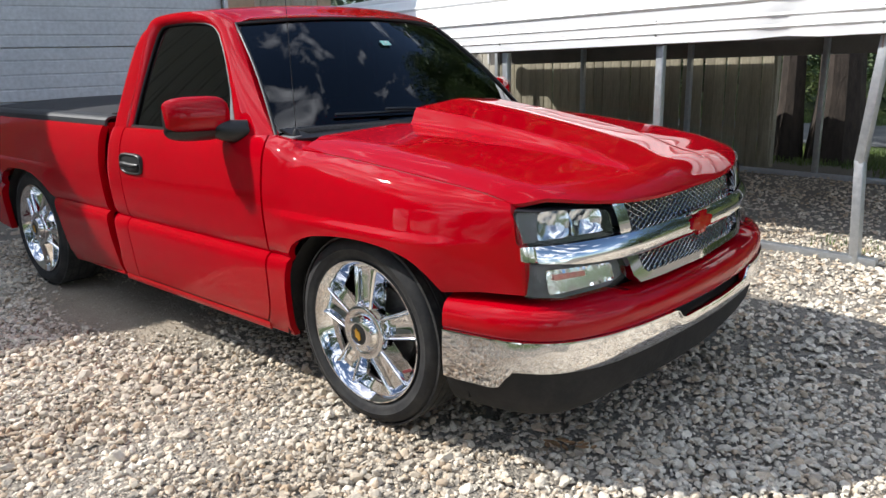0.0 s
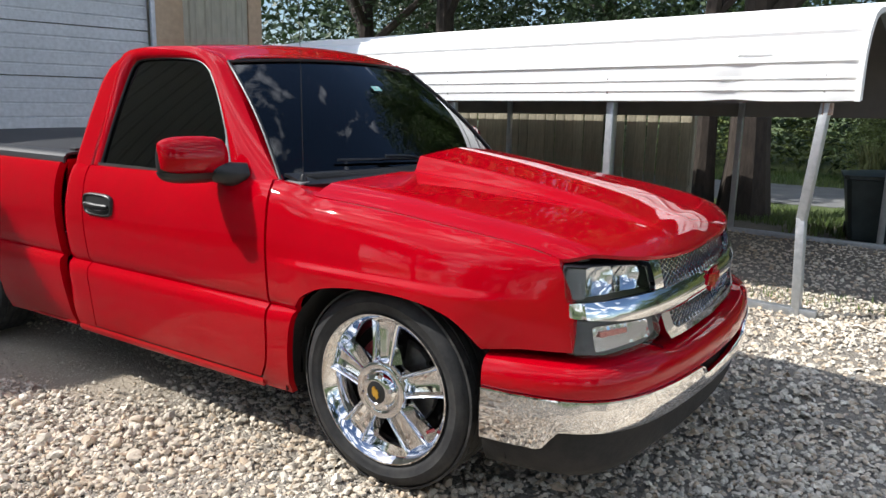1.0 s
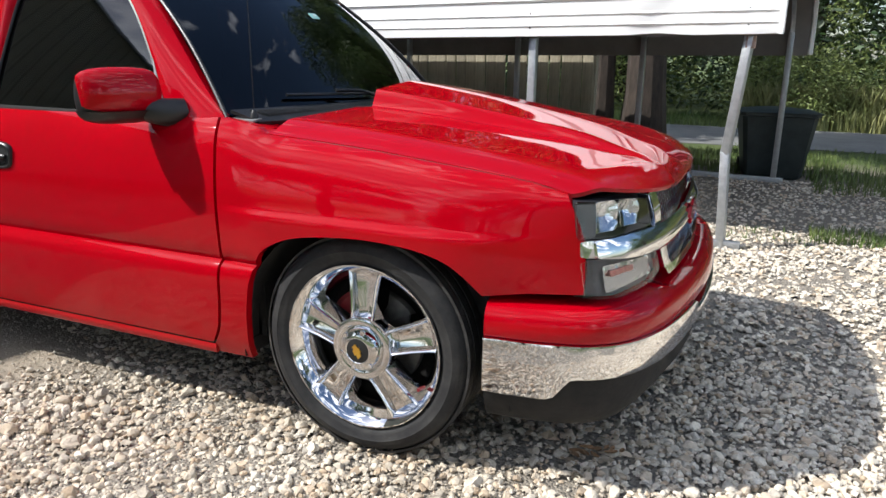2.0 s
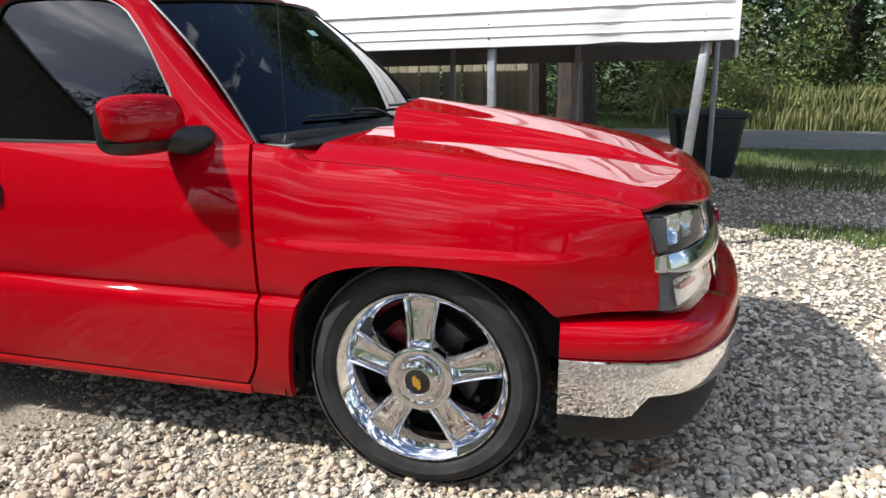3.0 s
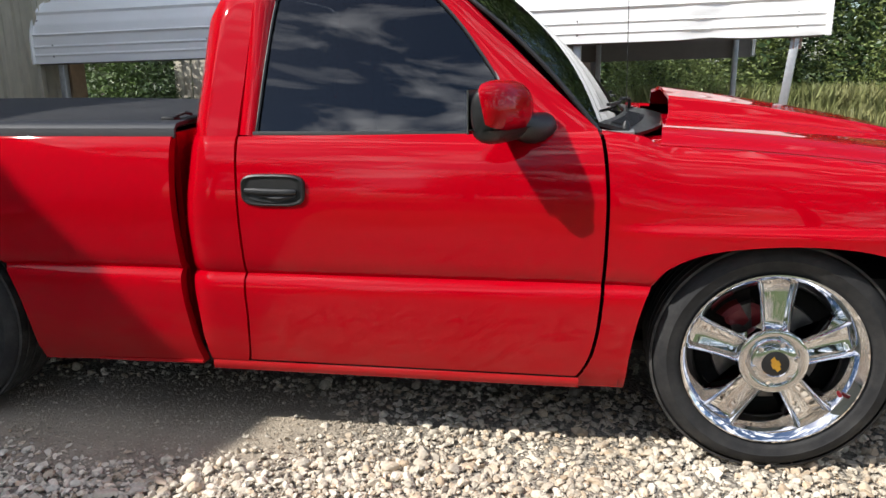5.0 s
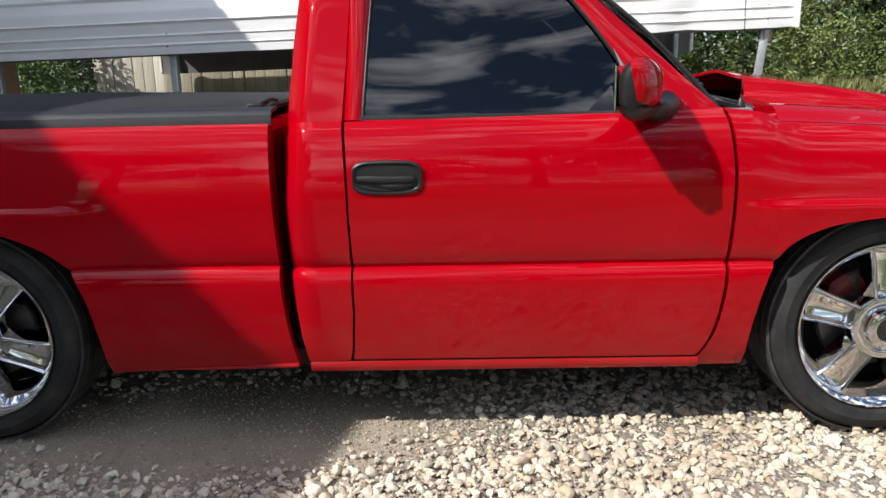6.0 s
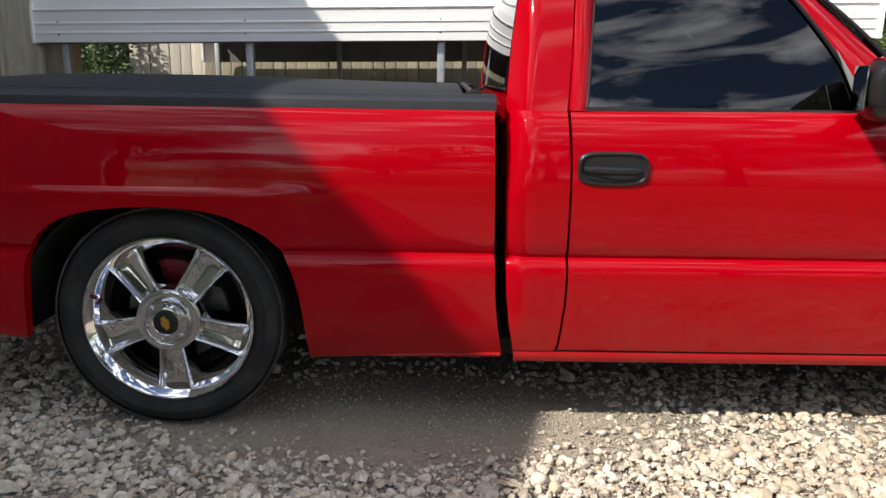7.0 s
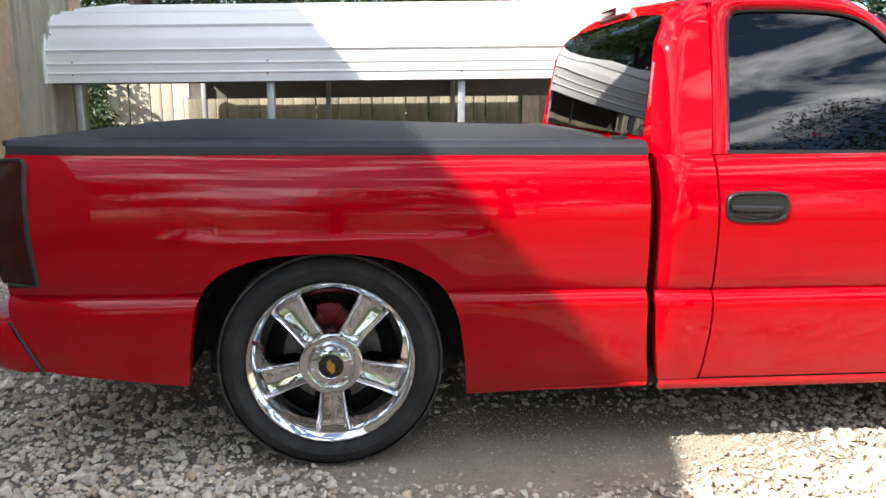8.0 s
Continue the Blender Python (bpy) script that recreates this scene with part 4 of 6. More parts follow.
def stones(name, label, areas, seed, mat, shape, lift=0.0):
    """Loose stones; areas: (x0, x1, y0, y1, how many on a square metre, radius)."""
    rs = np.random.RandomState(seed)
    base, tri = shape
    nv = len(base)
    V, F, off = [], [], 0
    for x0, x1, y0, y1, per, size in areas:
        n = int((x1 - x0) * (y1 - y0) * per)
        px, py = rs.uniform(x0, x1, n), rs.uniform(y0, y1, n)
        keep = np.ones(n, bool)
        worn = ((px + 2.30) / 0.76) ** 2 + ((py + 0.78) / 0.31) ** 2
        keep &= ~((size > 0.005) & (worn < 1.0 + rs.uniform(-0.45, 1.3, n) + (0.45 if size > 0.01 else 0.0)) & (rs.uniform(0, 1, n) < 0.998))
        keep &= ~((py > -0.4) & (py < 0.6) & (px < 0.3) & (px > -3.9) & (rs.uniform(0, 1, n) < 0.6))
        px, py = px[keep], py[keep]
        n = len(px)
        s = size * np.clip(rs.lognormal(0, 0.34, n), 0.45, 1.9)
        sc = np.stack([s * rs.uniform(0.85, 1.4, n), s * rs.uniform(0.7, 1.05, n), s * rs.uniform(0.6, 1.0, n)], 1)
        v = np.repeat(base[None], n, 0)
        if nv > 20:
            # flat broken faces: everything past a few random planes is pressed back on to them
            for _ in range(6):
                d = rs.normal(0, 1, (n, 3))
                d /= np.linalg.norm(d, axis=1)[:, None]
                over = np.clip(np.einsum("nij,nj->ni", v, d) - rs.uniform(0.45, 0.85, (n, 1)), 0, None)
                v = v - over[:, :, None] * d[:, None, :]
        v = v * (1 + rs.uniform(-0.05, 0.05, (n, nv, 1)) * (1 if nv > 20 else 4)) * sc[:, None, :]
        a, t = rs.uniform(0, 6.283, n), rs.normal(0, 0.6, n)
        ct, st = np.cos(t)[:, None], np.sin(t)[:, None]
        y, z = v[:, :, 1] * ct - v[:, :, 2] * st, v[:, :, 1] * st + v[:, :, 2] * ct
        ca, sa = np.cos(a)[:, None], np.sin(a)[:, None]
        x, y = v[:, :, 0] * ca - y * sa, v[:, :, 0] * sa + y * ca
        gz = -0.02 * np.clip((py - 1.0) / 4.0, 0, 1) - 0.008 + rs.uniform(-0.45, 0.6, n) * s + lift
        pts = np.stack([x + px[:, None], y + py[:, None], z + gz[:, None]], 2).reshape(-1, 3)
        V.append(pts)
        F.append((tri[None] + (np.arange(n) * nv)[:, None, None] + off).reshape(-1, 3))
        off += n * nv
    V, F = np.concatenate(V), np.concatenate(F)
    me = bpy.data.meshes.new(name)
    me.vertices.add(len(V))
    me.vertices.foreach_set("co", V.astype(np.float32).ravel())
    me.loops.add(len(F) * 3)
    me.loops.foreach_set("vertex_index", F.astype(np.int32).ravel())
    me.polygons.add(len(F))
    me.polygons.foreach_set("loop_start", np.arange(0, len(F) * 3, 3, dtype=np.int32))
    me.polygons.foreach_set("use_smooth", np.zeros(len(F), dtype=bool))
    me.update(calc_edges=True)
    me.materials.append(mat)
    return tagged(new(name, me), label, "gravel", kind="stuff")


stones("gravel", "loose pale crushed limestone gravel beside the truck",
       [(-4.6, 2.7, -2.1, -0.85, 1750, 0.0123), (-4.6, -0.4, -2.1, -0.95, 150, 0.0160), (-4.6, 1.9, -0.85, -0.3, 1000, 0.0125), (0.9, 2.7, -0.85, 0.5, 1350, 0.0125)], 3, STONE, CHIPPED, -0.010)
stones("gravel", "small pale chippings between the larger stones",
       [(-4.6, 2.7, -2.1, -0.3, 1200, 0.0085), (0.6, 2.7, -0.3, 0.5, 1200, 0.008), (-2.3, 2.7, -2.1, -0.9, 1000, 0.0058), (-4.6, 1.0, -0.3, 0.6, 900, 0.012), (-5.2, 3.0, -2.9, -2.1, 500, 0.014), (-5.4, -1.2, 0.5, 3.4, 350, 0.0135), (-1.2, 3.6, 0.5, 3.4, 900, 0.0135), (-5.4, 4.2, 3.3, 6.2, 420, 0.0125), (2.7, 4.4, -1.4, 3.2, 900, 0.0135), (-8.0, 6.0, -4.0, 3.0, 40, 0.018)], 4, STONE, COARSE, -0.010)
stones("grit", "fine brown grit on packed dirt beside the truck", [(-3.2, -1.0, -1.3, -0.4, 3500, 0.0032), (-3.2, -1.0, -1.3, -0.4, 320, 0.007)], 5, GRIT, COARSE, -0.008)
def dry_leaf(x, y, turn, size):
    """One curled brown leaf lying on the stones."""
    bm = grid_sheet(lambda a, b: (size * (a - 0.5), size * 0.55 * (b - 0.5) * math.sin(math.pi * (0.06 + 0.88 * a)), 0.012 + size * (0.35 * (b - 0.5) ** 2 + 0.25 * (a - 0.5) ** 2)), 6, 4)
    ob = part("dry_leaf", thicken(bm, 0.0008), DRY_LEAF)
    ob.matrix_basis = pose(x, y, 0.0, 6, -4, turn)
    tagged(ob, "curled dry brown leaf on the gravel", "leaf", "leaves on the gravel")


for lx_, ly_ in [[0.71, -0.59], [0.73, -0.59], [0.77, -0.59], [0.69, -0.62]]:
    for k in range(3):
        dry_leaf(lx_ + 0.045 * math.cos(2.1 * k + 9 * lx_), ly_ + 0.04 * math.sin(2.1 * k + 7 * ly_), 70 * k + 100 * lx_, 0.030 + 0.009 * k)
# ---- the truck: front towards +x, its right side towards -y ----
truck = thing("pickup_truck", "glossy red lowered pickup truck with chrome wheels on gravel", "pickup truck", pose(0, 0.05, 0))
CREASE = 0.599
belt = smooth_table([(-9, 1.062), (-0.6, 1.075), (-0.47, 1.066), (-0.41, 1.052), (-0.37, 1.028), (-0.2, 1.019), (0.0, 1.005), (0.13, 0.992), (0.3, 0.974), (0.535, 0.944), (0.64, 0.918), (0.8, 0.90)])
upper = smooth_table([(0, 0.957), (0.018, 0.966), (0.05, 0.971), (0.10, 0.975), (0.3, 0.985), (0.46, 0.988), (0.58, 0.985), (0.70, 0.976), (0.80, 0.965), (0.88, 0.951), (0.95, 0.932), (1.0, 0.908), (1.08, 0.87), (1.2, 0.82)])
lower = smooth_table([(0.20, 0.915), (0.255, 0.935), (0.275, 0.948), (0.34, 0.962), (0.48, 0.982), (0.535, 0.987), (0.562, 0.985), (0.582, 0.978), (0.590, 0.968), (0.599, 0.957)])


def smooth(t):
    t = min(1, max(0, t))
    return t * t * (3 - 2 * t)


def flare(x, z, xc):
    """The raised lip over a wheel arch."""
    along = smooth((0.56 - abs(x - xc)) / 0.22)
    return 0.018 * along * smooth((0.80 - z) / 0.022) * smooth((z - 0.55) / 0.08)


BED_LIFT = 0.009          # the crease lies a little higher along the bed


def half_width(x, z):
    if x < -1.94:
        z -= BED_LIFT
    w = lower(z) if z < CREASE else upper((z - CREASE) / (belt(x) - CREASE))
    w += flare(x, z, 0.02) + flare(x, z - 0.010, -3.02)
    if x > 0.15:
        s = min(1.05, ((x - 0.15) / 0.54) ** 2.2)
        w += (0.888 - 0.012 * (z - 0.62) / 0.3 - w) * s if z > 0.55 else -0.09 * s
        # a scuffed crease ahead of the arch
        d = (z - 0.745) - 0.74 * (x - 0.46)
        along = (x - 0.46) / 0.17
        if -0.2 < along < 1.2:
            w -= 0.005 * math.exp(-(d / 0.012) ** 2) * smooth(along * 3 + 0.6) * smooth((1.2 - along) * 3)
    if x > -0.52:
        w -= 0.012 * smooth(((z - CREASE) / (belt(x) - CREASE) - 0.93) / 0.07)
    if x < -3.78:
        w -= 0.045 * ((-3.78 - x) / 0.25) ** 2
    return w


ZCUTS = [0.30, 0.36, 0.42, 0.48, 0.53, 0.56, 0.58, 0.592, 0.599, CREASE, 0.625, 0.66, 0.70, 0.735, 0.76, 0.775, 0.785, 0.795, 0.805, 0.83, 0.855, 0.875] + [0.89 + 0.012 * k for k in range(18)]


def side_panel(name, outline, s, mat, parent, step=0.07, depth=0.03, fn=half_width):
    bed = max(p[0] for p in outline) < -1.9
    bm = flat_cut(outline, np.arange(-4.2, 1.2, step), [z + BED_LIFT * bed for z in ZCUTS])
    for v in bm.verts:
        v.co.y = s * fn(v.co.x, v.co.z)
    rim(bm, lambda co: Vector((0, -s * depth, 0)))
    return part(name, bm, mat, parent)


FRONT_SEAM = [(-0.617, 0.264), (-0.592, 0.30), (-0.565, 0.36), (-0.546, 0.46), (-0.535, 0.606), (-0.530, 0.75), (-0.531, 0.90), (-0.545, 1.03), (-0.560, 1.077)]
FRONT_ARCH = [(-0.454, 0.238), (-0.438, 0.40), (-0.412, 0.53), (-0.38, 0.612), (-0.335, 0.667), (-0.235, 0.714), (-0.1, 0.737), (0.05, 0.745), (0.2, 0.735), (0.3, 0.708), (0.365, 0.665), (0.418, 0.61)]
REAR_ARCH = [(-3.489, 0.298), (-3.470, 0.45), (-3.438, 0.60), (-3.362, 0.686), (-3.262, 0.729), (-3.15, 0.747), (-3.01, 0.752), (-2.9, 0.744), (-2.795, 0.720), (-2.672, 0.652), (-2.608, 0.55), (-2.580, 0.42), (-2.562, 0.232)]
HEAD_EDGE = [(0.700, 0.632), (0.700, 0.70), (0.690, 0.79), (0.667, 0.86), (0.634, 0.919)]


def xy(pts, per=5):
    return [(p.x, p.y) for p in spline([(a, b, 0) for a, b in pts], per)]


FRONT_ARCH, REAR_ARCH, FRONT_SEAM, HEAD_EDGE = xy(FRONT_ARCH), xy(REAR_ARCH), xy(FRONT_SEAM), xy(HEAD_EDGE)
G = 0.004


PILLAR_EDGE = lerp_table([(1.058, -1.925), (1.14, -1.92), (1.30, -1.905), (1.44, -1.885), (1.53, -1.845), (1.56, -1.815), (1.574, -1.79), (1.60, -1.75)])


def pillar_round(z):
    return 0.075 - 0.037 * smooth((z - 1.2) / 0.3)


def glass_half(z):
    """Half width of the cab above the belt."""
    t = z - 1.06
    return 0.912 - 0.325 * t - 0.03 * t * t / 0.25


WINDOW = {"rear": [(-1.678, 1.062), (-1.664, 1.25), (-1.650, 1.42), (-1.640, 1.495)],
          "top": [(-1.640, 1.495), (-1.622, 1.532), (-1.575, 1.548), (-1.40, 1.553), (-1.24, 1.546), (-1.15, 1.528), (-1.085, 1.490)],
          "front": [(-1.085, 1.490), (-1.0, 1.40), (-0.90, 1.265), (-0.82, 1.135), (-0.778, 1.062)],
          "bottom": [(-0.778, 1.062), (-1.678, 1.062)]}
FRAME = {"rear": [(-1.737, 0.908, 1.062), (-1.722, 0.855, 1.24), (-1.712, 0.80, 1.42), (-1.705, 0.772, 1.515)],
         "top": [(-1.705, 0.772, 1.515), (-1.70, 0.742, 1.572), (-1.62, 0.722, 1.598), (-1.40, 0.715, 1.606), (-1.22, 0.708, 1.598), (-1.13, 0.698, 1.575), (-1.047, 0.688, 1.537)],
         "front": [(-1.047, 0.688, 1.537), (-0.93, 0.738, 1.425), (-0.80, 0.79, 1.30), (-0.68, 0.838, 1.185), (-0.562, 0.878, 1.077)],
         "bottom": [(-0.562, 0.878, 1.077), (-0.60, 0.905, 1.055), (-1.737, 0.908, 1.055)]}
COUNTS = {"rear": 12, "top": 22, "front": 24, "bottom": 20}


def window_loop():
    loop = []
    for k, n in COUNTS.items():
        pts = [Vector((x, glass_half(z), z)) for x, z in WINDOW[k]]
        loop += resample(spline(pts, 6) if len(pts) > 2 else pts, n)[:-1]
    return loop


def frame_loop():
    loop = []
    for k, n in COUNTS.items():
        pts = FRAME[k]
        loop += resample(spline(pts, 6) if k != "bottom" else pts, n)[:-1]
    return loop


def cab_side(s):
    right = s < 0
    # front fender
    out = [(x + 2 * G, z) for x, z in FRONT_SEAM] + [(-0.36, belt(-0.36) - 0.004)]
    out = [(-0.61, 0.236)] + out[1:-1]
    top = [(x, belt(x)) for x in (-0.52, -0.47, -0.44, -0.41, -0.39, -0.37, -0.2, 0.0, 0.13, 0.3, 0.45, 0.535, 0.59)]
    out = out + top + HEAD_EDGE[::-1] + [(0.55, 0.628)] + FRONT_ARCH[::-1]
    fender = side_panel("front_fender", out, s, RED, truck, step=0.05)
    # door, lower skin and window frame in one
    seam = [(-0.608 - G, 0.279)] + [(x - G, z) for x, z in FRONT_SEAM if z > 0.282]
    out = seam + [(-0.62, 1.072), (-1.735 + G, 1.058), (-1.728 + G, 0.9), (-1.724 + G, 0.6), (-1.724 + G, 0.45), (-1.735 + G, 0.31), (-1.740 + G, 0.279)]
    bm = flat_cut(out, np.arange(-1.8, -0.5, 0.07), ZCUTS)
    for v in bm.verts:
        v.co.y = s * half_width(v.co.x, v.co.z)
    rim(bm, lambda co: Vector((0, -s * 0.03, 0)))
    inner, outer = window_loop(), frame_loop()
    n = len(inner)
    rows = []
    for t, bulge, back in ((0, 0, 0.035), (0.0, 0, 0.0), (0.12, 0.007, 0), (0.35, 0.013, 0), (0.65, 0.012, 0), (0.9, 0.005, 0), (1.0, 0, 0), (1.0, 0, 0.03)):
        row = []
        for a, b in zip(inner, outer):
            p = a.lerp(b, t)
            p.y += bulge - back
            row.append(bm.verts.new((p.x, s * p.y, p.z)))
        rows.append(row)
    fresh = []
    for a, b in zip(rows, rows[1:]):
        for k in range(n):
            fresh.append(bm.faces.new((a[k], a[(k + 1) % n], b[(k + 1) % n], b[k])))
    bmesh.ops.recalc_face_normals(bm, faces=fresh)
    door = part("door", bm, RED, truck)
    # side glass
    bm = bmesh.new()
    loop = [(p.x, p.z) for p in window_loop()]
    bm2 = flat_cut(loop, np.arange(-1.8, -0.6, 0.1), np.arange(1.1, 1.6, 0.06))
    bm.free()
    for v in bm2.verts:
        v.co.y = s * (glass_half(v.co.z) - 0.012)
    thicken(bm2, 0.004)
    part("window_glass", bm2, GLASS, door, "dark tinted side glass")
    # black seal round the glass
    bm = bmesh.new()
    pts = window_loop()
    ring = [(p.x, s * (p.y - 0.004), p.z) for p in pts]
    tube(bm, ring + ring[:2], 0.0065, 6, cap=False)
    part("window_seal", bm, BLACK, door)
    bm = bmesh.new()
    zs = grid_sheet(lambda a, b: (-1.70 + a * 0.93, s * (0.914 + 0.004 * math.sin(math.pi * b)), 1.042 + 0.032 * b - 0.0 * a), 18, 4)
    thicken(zs, 0.012)
    bm.free()
    part("belt_moulding", zs, BLACK, door)
    # grey triangle ahead of the glass, behind the mirror
    tri = [(-0.888, 1.262), (-0.775, 1.066), (-0.818, 1.066)]
    bm = flat_cut(tri, np.arange(-0.9, -0.7, 0.03), np.arange(1.05, 1.25, 0.03))
    for v in bm.verts:
        v.co.y = s * (glass_half(v.co.z) + 0.004)
    thicken(bm, 0.006)
    part("mirror_sail", bm, GREYTRIM, door, "grey plastic sail panel at the mirror")
    door_handle(door, s)
    mirror(door, s)
    # cab corner behind the door, full height
    out = [(-1.744 - G, 0.274), (-1.735 - G, 0.31), (-1.724 - G, 0.45), (-1.724 - G, 0.6), (-1.728 - G, 0.9), (-1.737 - G, 1.058), (-1.925, 1.058), (-1.925, 0.8), (-1.921, 0.62), (-1.914, 0.48), (-1.902, 0.37), (-1.884, 0.274), (-1.78, 0.274)]
    side_panel("cab_corner", out, s, RED, truck, step=0.03, depth=0.05,
               fn=lambda x, z: half_width(x, z) - (0.030 + 0.042 * smooth((z - 0.75) / 0.3)) * max(0, min(1, (-1.85 - x) / 0.075)) ** 2 * smooth((z - 0.28) / 0.2))
    out = [(-1.741, 1.058), (-1.726, 1.24), (-1.716, 1.42), (-1.709, 1.515), (-1.704, 1.572), (-1.706, 1.580), (-1.775, 1.574), (-1.815, 1.560), (-1.845, 1.53), (-1.885, 1.44), (-1.905, 1.30), (-1.92, 1.14), (-1.925, 1.058)]
    bm = flat_cut(out, np.arange(-2.0, -1.7, 0.01), np.arange(1.0, 1.7, 0.025))
    for v in bm.verts:
        x, z = v.co.x, v.co.z
        edge = PILLAR_EDGE(z)
        w = glass_half(z) + 0.008 - 0.022 * smooth((z - 1.50) / 0.09) - pillar_round(z) * max(0, min(1.0, (edge + 0.075 - x) / 0.075)) ** 2
        v.co.y = s * w
    rim(bm, lambda co: Vector((0.004, -s * 0.006, 0)))
    part("cab_pillar", bm, RED, truck)
    # bed side
    out = [(-1.968, 1.058), (-1.963, 0.8), (-1.958, 0.62), (-1.952, 0.48), (-1.941, 0.37), (-1.920, 0.252), (-2.2, 0.246), (-2.45, 0.236)] + REAR_ARCH[::-1] + [(-3.68, 0.325), (-3.86, 0.350), (-3.945, 0.362), (-3.99, 0.44), (-4.032, 0.525), (-4.042, 0.60), (-4.036, 0.66), (-4.030, 0.9), (-4.018, 1.058)]
    side_panel("bed_side", out, s, RED, truck, step=0.06, depth=0.04)
    # rolled lip along the bottom of the bed side, ahead of the wheel
    bm = tube(bmesh.new(), [(x, s * (half_width(x, 0.25) + 0.001), z) for x, z in ((-1.925, 0.256), (-2.05, 0.252), (-2.2, 0.249), (-2.34, 0.246))], [0.009, 0.009, 0.008, 0.004], 8)
    part("bed_lip", bm, RED, truck)
    # rocker under the door, with a rounded lower edge
    bm = grid_sheet(lambda a, b: (-1.882 + a * 1.282, s * (0.936 + 0.012 * math.sin(math.pi * (0.25 + 0.62 * b))), 0.271 - 0.036 * b), 12, 8)
    thicken(bm, 0.01)
    part("rocker_panel", bm, RED, truck)


def door_handle(door, s):
    bm = bmesh.new()
    cx, cz, y = -1.600, 0.890, half_width(-1.6, 0.89)
    W, H = 0.110, 0.053
    ring = []
    for k in range(32):
        a = 2 * math.pi * k / 32
        c, d = math.cos(a), math.sin(a)
        ring.append((W * abs(c) ** 0.5 * (1 if c > 0 else -1), H * abs(d) ** 0.5 * (1 if d > 0 else -1)))
    rows = []
    for scale, off in ((1.0, -0.004), (0.985, 0.009), (0.95, 0.013), (0.90, 0.012), (0.86, 0.008), (0.70, 0.007)):
        rows.append([bm.verts.new((cx + q[0] * scale, s * (y + off), cz + q[1] * (scale if scale > 0.95 else scale - 0.06))) for q in ring])
    for a, b in zip(rows, rows[1:]):
        for k in range(32):
            bm.faces.new((a[k], a[(k + 1) % 32], b[(k + 1) % 32], b[k]))
    bmesh.ops.recalc_face_normals(bm, faces=bm.faces[:])
    hd = part("door_handle", bm, BLACK, door, "black plastic door handle")
    # flat face, its near-black colour stands for shade inside the handle
    bm = bmesh.new()
    bm.faces.new([bm.verts.new((cx + q[0] * 0.84, s * (y + 0.0075), cz + q[1] * 0.79)) for q in ring])
    part("handle_shade", bm, HOLLOW_SHADE, hd, "near-black face drawn as the shade of the handle's hollow")
    bm = grid_sheet(lambda a, b: (cx - 0.078 + 0.156 * a, s * (y + 0.008 + 0.004 * b), cz - 0.014 - 0.026 * b * math.sin(math.pi * (0.08 + 0.84 * a)) ** 0.6), 12, 4)
    part("recess_floor", thicken(bm, 0.002), BLACK, hd)
    bm = bmesh.new()
    pts = [(cx - 0.092, s * (y + 0.010), cz - 0.002), (cx - 0.05, s * (y + 0.013), cz - 0.003), (cx, s * (y + 0.014), cz - 0.005), (cx + 0.05, s * (y + 0.013), cz - 0.005), (cx + 0.084, s * (y + 0.010), cz - 0.004)]
    tube(bm, spline(pts, 4), [0.010] * 3 + [0.012] * 11 + [0.011, 0.010, 0.008], 10)
    tube(bm, spline([(cx - 0.035, s * (y + 0.006), cz - 0.020), (cx + 0.02, s * (y + 0.009), cz - 0.024), (cx + 0.07, s * (y + 0.006), cz - 0.018)], 4), [0.006, 0.008, 0.010, 0.011, 0.011, 0.011, 0.010, 0.008, 0.006], 8)
    part("grip", bm, BLACK, hd)


